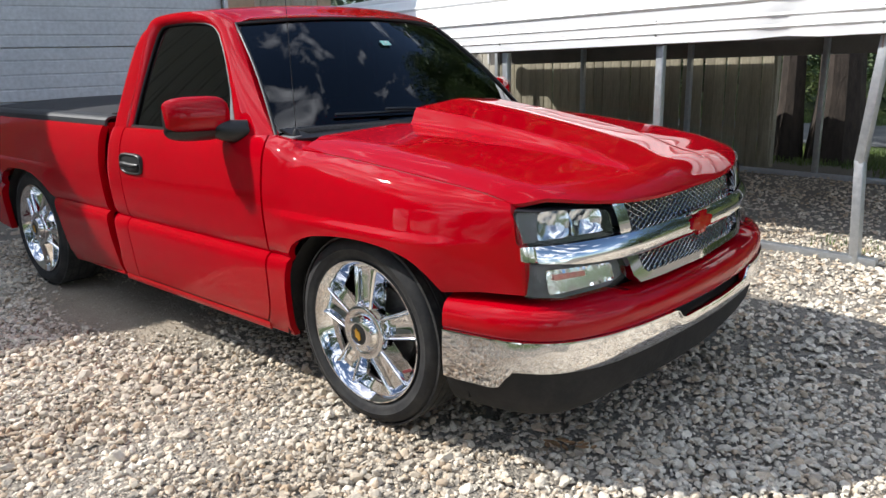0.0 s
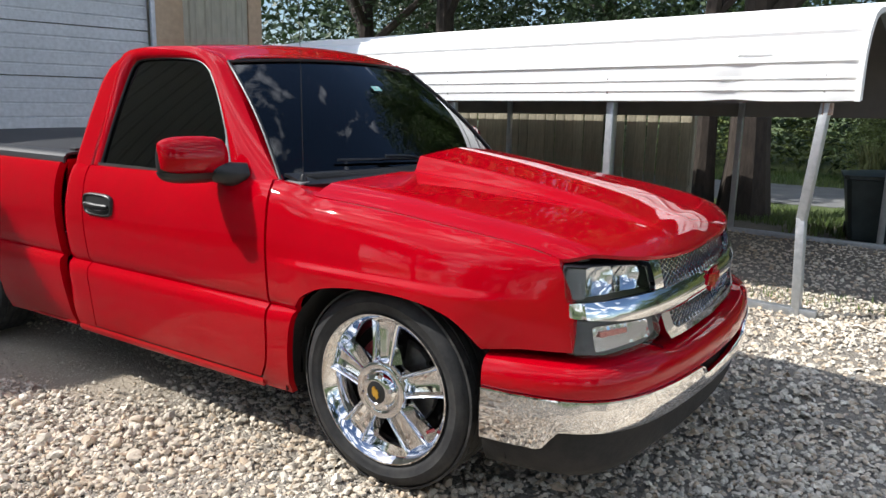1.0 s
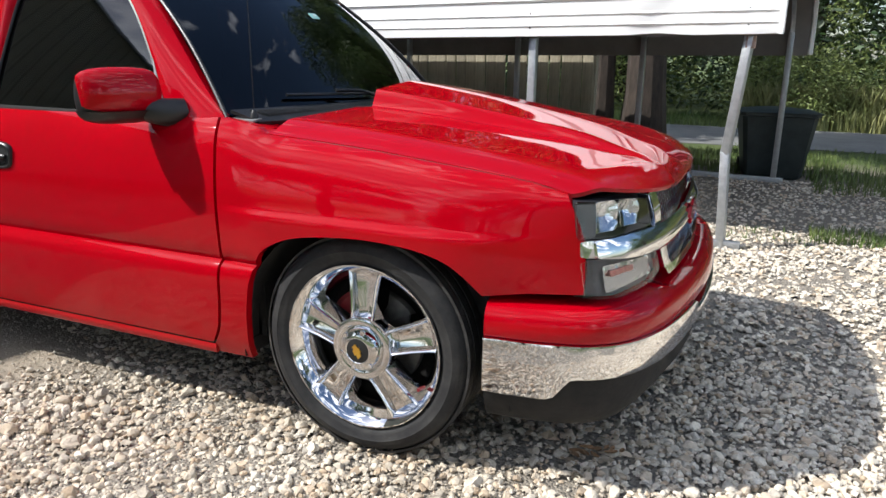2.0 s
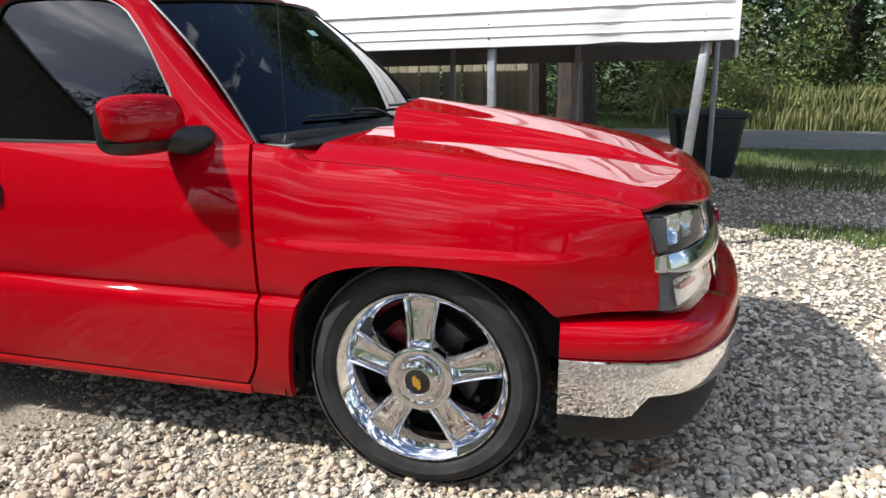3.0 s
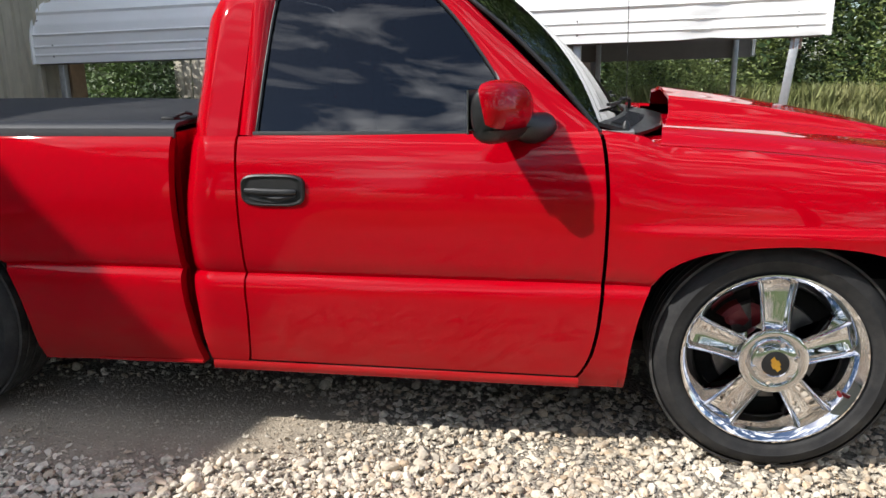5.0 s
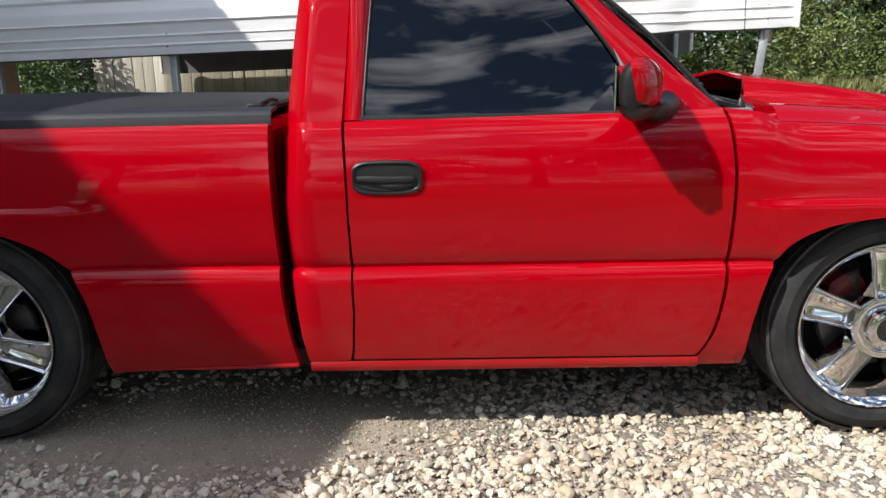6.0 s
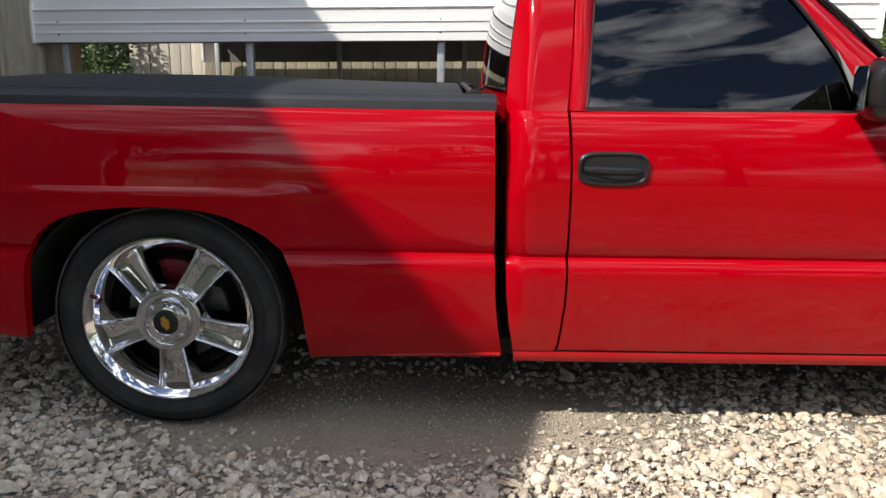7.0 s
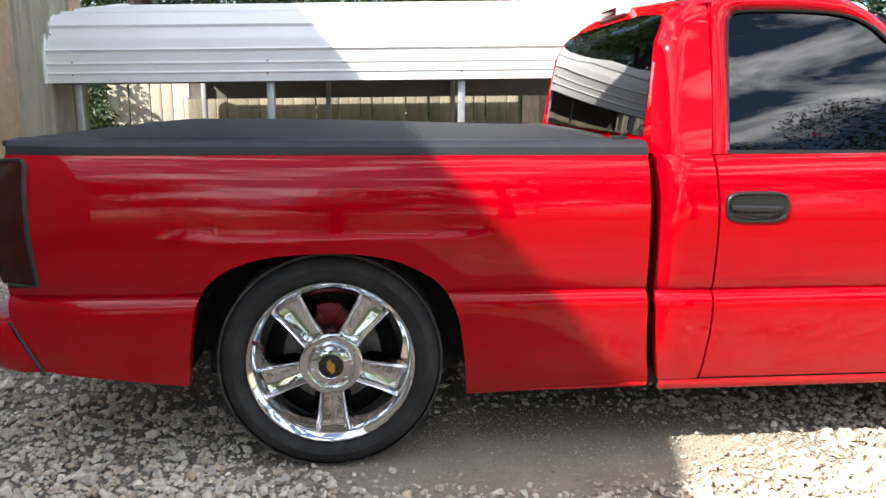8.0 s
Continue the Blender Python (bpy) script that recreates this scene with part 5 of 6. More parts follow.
def mirror(door, s):
    """Red-capped mirror on a black arm: black housing, red cap over its front, swept back outboard."""
    stations = [(0.0, 0.60), (0.012, 0.80), (0.035, 0.93), (0.08, 1.0), (0.14, 1.0), (0.18, 0.96), (0.21, 0.87), (0.233, 0.72), (0.247, 0.50), (0.252, 0.25)]

    def ring_at(bm, d, sc, a0, a1, n, rx, rz, shift):
        ring = []
        cx = -0.812 - 0.085 * (d / 0.246)
        for k in range(n + 1):
            a = radians(a0 + (a1 - a0) * k / n)
            c, e = math.cos(a), math.sin(a)
            u = rx * abs(c) ** 0.97 * (1 if c > 0 else -1)
            v = rz * abs(e) ** 0.92 * (1 if e > 0 else -1)
            if c < 0:
                u *= 0.75
            ring.append(bm.verts.new((cx + u * sc, s * (0.936 + 0.92 * d + shift), 1.146 + v * (0.45 + 0.55 * sc))))
        return ring

    def skin(bm, rings, closed):
        n = len(rings[0])
        for a, b in zip(rings, rings[1:]):
            for k in range(n if closed else n - 1):
                bm.faces.new((a[k], a[(k + 1) % n], b[(k + 1) % n], b[k]))
        return bm

    bm = bmesh.new()
    rings = [ring_at(bm, d, sc, 0, 348.75, 31, 0.066, 0.084, 0) for d, sc in stations]
    skin(bm, rings, True)
    bm.faces.new(rings[0])
    bm.faces.new(rings[-1])
    bmesh.ops.recalc_face_normals(bm, faces=bm.faces[:])
    shell = part("wing_mirror", bm, BLACK, door, "black mirror housing with a red cap")
    bm = bmesh.new()
    rings = [ring_at(bm, d, sc, -34, 104, 24, 0.071, 0.090, 0.003) for d, sc in stations]
    skin(bm, rings, False)
    bm.faces.new([r for r in rings[-1]])
    thicken(bm, 0.003)
    part("cap", bm, RED, shell, "glossy red mirror cap", sharp=50)
    bm = bmesh.new()
    rings = [ring_at(bm, d, sc, 186, 354, 20, 0.078, 0.094, 0.002) for d, sc in stations]
    skin(bm, rings, False)
    bm.faces.new([r for r in rings[-1]])
    bm.faces.new([r for r in rings[0]])
    low = [v for v in bm.verts]
    for v in low:
        v.co.z = min(v.co.z, 1.098)
    bmesh.ops.recalc_face_normals(bm, faces=bm.faces[:])
    part("base_shell", bm, BLACK, shell, sharp=50)
    bm = grid_sheet(lambda a, b: (-0.864 - 0.085 * (0.03 + 0.19 * a) / 0.246, s * (0.945 + 0.19 * a), 1.085 + 0.125 * b), 6, 4)
    part("mirror_glass", thicken(bm, 0.004), CHROME, shell, "mirror glass")
    bm = bmesh.new()
    pts = [(-0.722, s * 0.880, 1.092), (-0.738, s * 0.902, 1.088), (-0.760, s * 0.930, 1.086), (-0.785, s * 0.962, 1.092), (-0.81, s * 0.985, 1.10)]
    tube(bm, spline(pts, 4), [0.040 + 0.008 * math.sin(math.pi * q / 16) for q in range(17)], 16)
    prism(bm, [(-0.815, 1.066), (-0.705, 1.066), (-0.745, 1.105), (-0.800, 1.128)], min(s * 0.872, s * 0.906), max(s * 0.872, s * 0.906))
    part("arm", bm, BLACK, shell, "black plastic mirror arm")


for side in (-1, 1):
    cab_side(side)


# roof and glass
def roof_point(a, b):
    v = 2 * b - 1
    y = 0.722 * v * (1 - 0.052 * (1 - smooth(a / 0.22)) - 0.03 * smooth((a - 0.80) / 0.2))
    xf, xr = -0.905 - 0.140 * v * v, -1.800 + 0.015 * v * v
    x = xf + (xr - xf) * a
    z = 1.606 + 0.034 * (1 - v * v)
    z -= 0.070 * (1 - smooth(a / 0.30)) * (1 - 0.25 * abs(v)) + 0.026 * smooth((a - 0.80) / 0.2)
    z -= 0.020 * max(0, abs(v) - 0.93) / 0.07
    return (x, y, z)


bm = thicken(grid_sheet(roof_point, 24, 36), 0.005)
roof = part("roof", bm, RED, truck)


def windshield_point(a, b, off=0.0, shrink=1.0):
    v = (2 * b - 1) * shrink
    base = Vector((-0.415 - 0.140 * v * v, 0.868 * v, 1.068 + 0.0 * v))
    top = Vector((-0.912 - 0.132 * v * v, 0.684 * v, 1.566 - 0.03 * v * v))
    p = base.lerp(top, a)
    bow = 0.018 * math.sin(math.pi * a)
    return (p.x + bow + off, p.y, p.z + bow + off)


bm = thicken(grid_sheet(lambda a, b: windshield_point(a, b, -0.004), 18, 28), 0.005)
windshield = part("windshield", bm, WINDSHIELD, truck, "dark tinted windshield")
bm = bmesh.new()
edge = [windshield_point(a, 0.0) for a in np.linspace(0, 1, 16)] + [windshield_point(1, b) for b in np.linspace(0, 1, 24)][1:] + [windshield_point(a, 1.0) for a in np.linspace(1, 0, 16)][1:]
tube(bm, edge, 0.0075, 8)
part("windshield_seal", bm, BLACK, truck)
bm = grid_sheet(lambda a, b: Vector(windshield_point(0.690 + 0.048 * a, 0.468 + 0.040 * b)) + Vector((0.003, 0, 0.003)), 3, 3)
sticker = part("sticker", thicken(bm, 0.001), STICKER, windshield, "small pale green inspection sticker")
bm = grid_sheet(lambda a, b: Vector(windshield_point(0.705 + 0.02 * a, 0.482 + 0.010 * b)) + Vector((0.0055, 0, 0.0055)), 1, 1)
part("sticker_mark", thicken(bm, 0.001), STICKERWHITE, windshield)
# cab back with its window: its edge follows the pillars and the roof
def pillar_inset(z):
    return glass_half(z) + 0.008 - 0.022 * smooth((z - 1.50) / 0.09) - pillar_round(z)


def back_point(y, z):
    return (PILLAR_EDGE(z) + 0.006 - 0.014 * (1 - (y / 0.8) ** 2), y, z)


inner = [(-0.745, 1.112), (0.745, 1.112), (0.735, 1.28), (0.695, 1.47), (0.655, 1.535), (0.42, 1.558), (-0.42, 1.558), (-0.655, 1.535), (-0.695, 1.47), (-0.735, 1.28)]
edge_up = [(PILLAR_EDGE(z) + 0.002, pillar_inset(z), z) for z in (1.0, 1.12, 1.25, 1.38, 1.47, 1.52, 1.55)]
edge_top = [Vector(roof_point(1.0, b)) + Vector((0.002, 0, -0.004)) for b in np.linspace(0.97, 0.03, 21)]
down = [(x, -y, z) for x, y, z in edge_up[::-1]]
outer_loop = (resample([(-1.919, -0.80, 1.0), (-1.919, 0.80, 1.0)], 20)[:-1] + resample(edge_up, 16)[:-1]
              + resample([edge_up[-1]] + edge_top + [down[0]], 24)[:-1] + resample(down, 16)[:-1])
inner_loop = []
for pts_, n_ in (([(-0.745, 1.112), (0.745, 1.112)], 20), ([(0.745, 1.112), (0.735, 1.28), (0.695, 1.47), (0.675, 1.515)], 16), ([(0.675, 1.515), (0.64, 1.538), (0.42, 1.558), (-0.42, 1.558), (-0.64, 1.538), (-0.675, 1.515)], 24), ([(-0.675, 1.515), (-0.695, 1.47), (-0.735, 1.28), (-0.745, 1.112)], 16)):
    inner_loop += [Vector(back_point(p.x, p.y)) for p in resample([(a_, b_, 0) for a_, b_ in pts_], n_)][:-1]
bm = bmesh.new()
rows = [[bm.verts.new(a_.lerp(b_, t_)) for a_, b_ in zip(outer_loop, inner_loop)] for t_ in (0, 0.35, 0.8, 1.0)]
rows.append([bm.verts.new(b_ + Vector((0.012, 0, 0))) for b_ in inner_loop])
for a_, b_ in zip(rows, rows[1:]):
    for k in range(len(a_)):
        bm.faces.new((a_[k], a_[(k + 1) % len(a_)], b_[(k + 1) % len(a_)], b_[k]))
bmesh.ops.recalc_face_normals(bm, faces=bm.faces[:])
back = part("cab_back", bm, RED, truck)
bm = flat_cut(inner, np.arange(-0.6, 0.7, 0.1), np.arange(1.15, 1.6, 0.06))
for v in bm.verts:
    v.co = Vector(back_point(v.co.x, v.co.z)) + Vector((-0.004 - 0.012 * (1 - (v.co.x / 0.7) ** 2), 0, 0))
part("rear_window", thicken(bm, 0.005), GLASS, back, "dark tinted rear window")
bm = box(bmesh.new(), (-1.832, -0.19, 1.588), (-1.765, 0.19, 1.622), 0.008)
part("brake_light", bm, WHITE_PLASTIC, roof, "clear and red third brake light on the roof edge")
bm = box(bmesh.new(), (-1.836, -0.10, 1.593), (-1.770, 0.10, 1.6245), 0.004)
part("brake_light_lens", bm, SMOKE, roof, "dark red lens")
# cab floor and bulkhead, dark inside
bm = box(bmesh.new(), (-1.90, -0.86, 0.30), (-0.46, 0.86, 0.36))
box(bm, (-0.50, -0.86, 0.30), (-0.44, 0.86, 1.04))
part("cab_floor", bm, MATT, truck)
bm = box(bmesh.new(), (-0.86, -0.84, 0.96), (-0.46, 0.84, 1.05), 0.02)
part("dashboard", bm, MATT, truck)

# cowl, wipers, aerial
bm = grid_sheet(lambda a, b: (-0.43 - 0.13 * (2 * b - 1) ** 2 + a * (0.12 + 0.05 * (1 - (2 * b - 1) ** 2)), 0.845 * (2 * b - 1), 1.064 + 0.034 * (1 - a) ** 1.3 + 0.004 * math.sin(a * math.pi)), 8, 24)
cowl = part("cowl", thicken(bm, 0.012), BLACK, truck, "black slotted cowl under the windshield")
slat = box(bmesh.new(), (-0.035, -0.003, 0), (0.035, 0.003, 0.008), 0.001)
slat_ob = part("cowl_slat", slat, BLACK, cowl)
for k in range(30):
    y = -0.78 + 0.018 * k
    m = Matrix.Translation((-0.385 - 0.12 * (y / 0.845) ** 2, y, 1.082)) @ Matrix.Rotation(0.35, 4, "Z") @ Matrix.Rotation(0.20, 4, "Y")
    if k == 0:
        slat_ob.matrix_basis = m
    else:
        share("cowl_slat", slat_ob.data, cowl, m)


def wiper(y0, y1, lift):
    bm = bmesh.new()
    base = Vector((-0.405 - 0.14 * (y0 / 0.868) ** 2, y0, 1.085))
    knee = Vector(windshield_point(0.06, 0.5 + 0.5 * (y0 + 0.3 * (y1 - y0)) / 0.868)) + Vector((0.03, 0, 0.035))
    tip = Vector(windshield_point(lift, 0.5 + 0.5 * (0.55 * y1 + 0.45 * y0) / 0.868)) + Vector((0.02, 0, 0.022))
    tube(bm, spline([base, knee, tip], 6), 0.007, 8)
    tube(bm, [base + Vector((0, 0, -0.02)), base + Vector((0, 0, 0.012))], 0.018, 12)
    w = part("wiper_arm", bm, BLACK, truck, "black wiper arm")
    bm = bmesh.new()
    a = [Vector(windshield_point(lift - 0.02 + 0.03 * t, 0.5 + 0.5 * (y0 + (y1 - y0) * (0.1 + 0.85 * t)) / 0.868)) + Vector((0.008, 0, 0.010)) for t in np.linspace(0, 1, 10)]
    tube(bm, a, 0.006, 6)
    part("wiper_blade", bm, BLACK, w)


wiper(0.02, -0.62, 0.10)
wiper(0.70, 0.06, 0.10)
bm = tube(bmesh.new(), [(-0.475, -0.828, 1.06), (-0.475, -0.828, 1.085), (-0.475, -0.828, 1.10)], [0.016, 0.014, 0.006], 12)
aerial = part("aerial", bm, BLACK, truck, "thin black radio aerial")
bm = tube(bmesh.new(), [(-0.475, -0.828, 1.09), (-0.482, -0.826, 1.45), (-0.495, -0.822, 1.86)], 0.0013, 6)
part("mast", bm, BLACK, aerial)
bm = grid_sheet(lambda a, b: (-0.565 + 0.115 * a, -0.868 + 0.05 * b, 1.068 + 0.006 * b), 4, 3)
part("cowl_corner", thicken(bm, 0.006), GREYTRIM, truck)

for s in (-1, 1):
    bm = grid_sheet(lambda a, b: (-0.555 + 0.27 * a, s * (half_width(-0.555 + 0.27 * a, belt(-0.555 + 0.27 * a)) - 0.003 - 0.02 * smooth((a - 0.7) / 0.1) - 0.19 * b), belt(-0.555 + 0.27 * a) - 0.004 + smooth(b / 0.25) * max(0, 1.046 - belt(-0.555 + 0.27 * a))), 14, 8)
    part("fender_shelf", thicken(bm, 0.004), RED, truck)

# hood with a cowl-induction scoop
def hood_w(x):
    return half_width(max(x, -0.36), belt(max(x, -0.36))) - 0.011


HOOD_EDGE = smooth_table([(-0.4, 1.032), (-0.2, 1.021), (0.0, 1.007), (0.13, 0.994), (0.3, 0.976), (0.535, 0.945), (0.64, 0.926), (0.87, 0.902)])


def hood_point(a, b):
    v = 2 * b - 1
    q = abs(v)
    x0 = -0.372 + 0.062 * (1 - q ** 2.2)
    if q < 0.41:
        x0 = -0.292 + 0.01 * (1 - q)
    x1 = 0.640 + 0.226 * (1 - q ** 3.2)
    x = x0 + (x1 - x0) * a
    y = v * hood_w(min(x, 0.64))
    edge_z = HOOD_EDGE(x)
    ridge = 0.040 * smooth((1 - q + 0.012) / 0.13) + 0.034 * (1 - q)
    t = min(1, max(0, (x + 0.29) / 1.06))
    half = 0.395 - 0.05 * t
    scoop = 0.062 * (1 - 0.78 * t) * smooth((half - q) / 0.05)
    scoop += 0.012 * (1 - t) * smooth((half + 0.0 - q) / 0.4)
    scoop *= 1 - smooth((a - 0.72) / 0.27)
    crown = 0.006 * (1 - q * q)
    z = edge_z + ridge * (0.75 + 0.25 * (1 - t)) + scoop + crown
    nose = max(0, (a - 0.88) / 0.12)
    z -= nose ** 2.0 * (0.008 + 0.060 * (1 - q ** 2)) + 0.012 * smooth((a - 0.6) / 0.4) * (1 - q * q)
    return (x, y, z)


qs = sorted(set([round(v, 4) for v in list(np.linspace(-1, 1, 41)) + [s_ * h for s_ in (-1, 1) for h in (0.315, 0.33, 0.34, 0.345, 0.36, 0.37, 0.38, 0.39, 0.395, 0.405, 0.41, 0.97, 0.985)]]))
bm = bmesh.new()
na = 44
A_STEPS = list(np.linspace(0, 0.88, 30)) + list(np.linspace(0.89, 1.0, 15))
rows = [[bm.verts.new(hood_point(A_STEPS[i], (q + 1) / 2)) for q in qs] for i in range(na + 1)]
for i in range(na):
    for j in range(len(qs) - 1):
        bm.faces.new((rows[i][j], rows[i + 1][j], rows[i + 1][j + 1], rows[i][j + 1]))
rim(bm, lambda co: Vector((0, 0, -0.045 if co.x < -0.25 and abs(co.y) > 0.42 else -0.012)))
hood = part("hood", bm, RED, truck, sharp=50)
# bars along the hood seams, coloured as the shade in the gap
for s in (-1, 1):
    bm = tube(bmesh.new(), [(x, s * (hood_w(x) + 0.0055), belt(x) - 0.004) for x in np.linspace(-0.36, 0.605, 30)], 0.005, 6)
    part("hood_gap", bm, HOLLOW_SHADE, truck)

# front face: a curve in plan, and a mapping of (along, height) on to it
PLAN = resample(spline([(0.875, 0, 0), (0.865, 0.30, 0), (0.850, 0.45, 0), (0.832, 0.55, 0), (0.805, 0.655, 0), (0.775, 0.75, 0), (0.748, 0.815, 0), (0.722, 0.857, 0), (0.699, 0.883, 0), (0.66, 0.905, 0), (0.57, 0.93, 0)], 8), 120)
PLAN_D = np.cumsum([0] + [(b - a).length for a, b in zip(PLAN, PLAN[1:])])


def front_map(u, z, off=0.0, lean=-0.20):
    s_ = 1 if u >= 0 else -1
    d = abs(u)
    x, y = np.interp(d, PLAN_D, [p.x for p in PLAN]), np.interp(d, PLAN_D, [p.y for p in PLAN])
    x2, y2 = np.interp(d + 0.01, PLAN_D, [p.x for p in PLAN]), np.interp(d + 0.01, PLAN_D, [p.y for p in PLAN])
    t = Vector((x2 - x, y2 - y, 0)).normalized() if d < PLAN_D[-1] - 0.011 else Vector((-0.9, 0.43, 0))
    nrm = Vector((t.y, -t.x, 0))
    p = Vector((x + lean * (z - 0.75), y, z)) + nrm * off
    return Vector((p.x, s_ * p.y, p.z))


def front_panel(name, outline, off, mat, parent, depth=0.03, label="", step=0.04, bulge=0.0):
    us = np.arange(-1.2, 1.2, step)
    bm = flat_cut(outline, us, np.arange(0.5, 1.0, 0.025))
    z0, z1 = min(p[1] for p in outline), max(p[1] for p in outline)
    for v in bm.verts:
        u, z = v.co.x, v.co.z
        k = (z - z0) / (z1 - z0)
        o = off * (1 if off < 0 else smooth((0.96 - abs(u)) / 0.2)) + bulge * (1 - (2 * k - 1) ** 2) * smooth((0.97 - abs(u)) / 0.3)
        v.co = front_map(u, z, o)
    rim(bm, lambda co: Vector((-depth, 0, 0)))
    return part(name, bm, mat, parent, label)


def rounded(pts, r=0.012, n=4):
    """Rounds the corners of an outline."""
    res = []
    P = [Vector((a, b)) for a, b in pts]
    for i, p in enumerate(P):
        a, c = P[i - 1], P[(i + 1) % len(P)]
        q0 = p + (a - p).normalized() * min(r, (a - p).length * 0.45)
        q1 = p + (c - p).normalized() * min(r, (c - p).length * 0.45)
        for k in range(n + 1):
            t = k / n
            res.append(tuple(q0.lerp(p, t).lerp(p.lerp(q1, t), t)))
    return res


U_END = 0.877
U_LAMP = 0.934
# black carrier behind everything
front_panel("grille_carrier", [(-0.90, 0.60), (0.90, 0.60), (0.90, 0.89), (0.56, 0.885), (-0.56, 0.885), (-0.90, 0.89)], -0.075, MATT, truck)
grille = front_panel("grille_bar", rounded([(-U_END, 0.737), (-0.72, 0.719), (-0.5, 0.703), (0.0, 0.696), (0.5, 0.703), (0.72, 0.719), (U_END, 0.737), (U_END, 0.789), (0.5, 0.781), (-0.5, 0.781), (-U_END, 0.789)], 0.008), 0.006, CHROME, truck, 0.05, "chrome bar across the grille", bulge=0.020)


for s_ in (-1, 1):
    front_panel("bar_end", rounded([(s_ * 0.882, 0.738), (s_ * 0.921, 0.741), (s_ * 0.921, 0.788), (s_ * 0.882, 0.789)], 0.006), -0.002, CHROME, grille, 0.03, step=0.015, bulge=0.004)


def mesh_insert(name, u0, u1, z0, z1):
    """Diamond mesh of bright wire."""
    bm = bmesh.new()
    cell, r = 0.040, 0.0017
    slope = 0.52
    h = z1 - z0
    for d in (1, -1):
        c = u0 - h / slope
        while c < u1 + h / slope:
            pts = []
            for k in range(9):
                z = z0 + h * k / 8
                u = c + d * (z - (z0 if d > 0 else z1)) / slope * (1 if d > 0 else 1)
                if u0 <= u <= u1:
                    pts.append(front_map(u, z, -0.016 + 0.001 * d))
            if len(pts) > 1:
                tube(bm, pts, r, 5, cap=False)
            c += cell
    return part(name, bm, REFLECTOR, truck, "bright diamond mesh grille insert")


mesh_insert("grille_mesh", -0.470, 0.470, 0.780, 0.892)
mesh_insert("grille_mesh", -0.440, 0.440, 0.612, 0.702)
for s_ in (-1, 1):
    # chrome uprights beside the upper mesh
    front_panel("grille_upright", rounded([(s_ * 0.465, 0.782), (s_ * 0.520, 0.778), (s_ * 0.545, 0.885), (s_ * 0.488, 0.892)], 0.008), 0.004, CHROME, truck, 0.04, step=0.02, bulge=0.006)
# chrome U round the lower mesh
U_out = [(-0.512, 0.702), (-0.490, 0.638), (-0.455, 0.606), (0.0, 0.598), (0.455, 0.606), (0.490, 0.638), (0.512, 0.702), (0.452, 0.702), (0.432, 0.650), (0.405, 0.632), (0.0, 0.626), (-0.405, 0.632), (-0.432, 0.650), (-0.452, 0.702)]
front_panel("grille_surround", U_out, 0.008, CHROME, truck, 0.045, "chrome surround of the lower grille", step=0.03)
# plain cross-shaped badge, painted red
badge = [(-0.095, -0.012), (-0.080, 0.026), (-0.036, 0.026), (-0.030, 0.042), (0.038, 0.042), (0.034, 0.026), (0.095, 0.012), (0.080, -0.026), (0.036, -0.026), (0.030, -0.042), (-0.038, -0.042), (-0.034, -0.026)]
badge = [(a * 1.02, b * 1.06) for a, b in badge]
bm = bmesh.new()
prism(bm, badge, 0, 0.014)
bmesh.ops.bevel(bm, geom=bm.edges[:], offset=0.003, segments=2, affect="EDGES")
bmesh.ops.transform(bm, matrix=Matrix.Translation((0.906, 0, 0.737)) @ Matrix.Rotation(radians(-90), 4, "Z") @ Matrix.Rotation(radians(180), 4, "Z"), verts=bm.verts)
part("badge", bm, RED, grille, "red badge on the chrome bar")
bm = box(bmesh.new(), (0.885, -0.085, 0.778), (0.899, 0.085, 0.790), 0.004)
part("badge_edge", bm, CHROME, grille)


def lens_sheet(outline, off, parent):
    bm = flat_cut(outline, np.arange(-1.2, 1.2, 0.04), np.arange(0.5, 1.0, 0.03))
    for v in bm.verts:
        v.co = front_map(v.co.x, v.co.z, off)
    thicken(bm, 0.003)
    return part("lens", bm, CLEAR, parent, "clear lens")


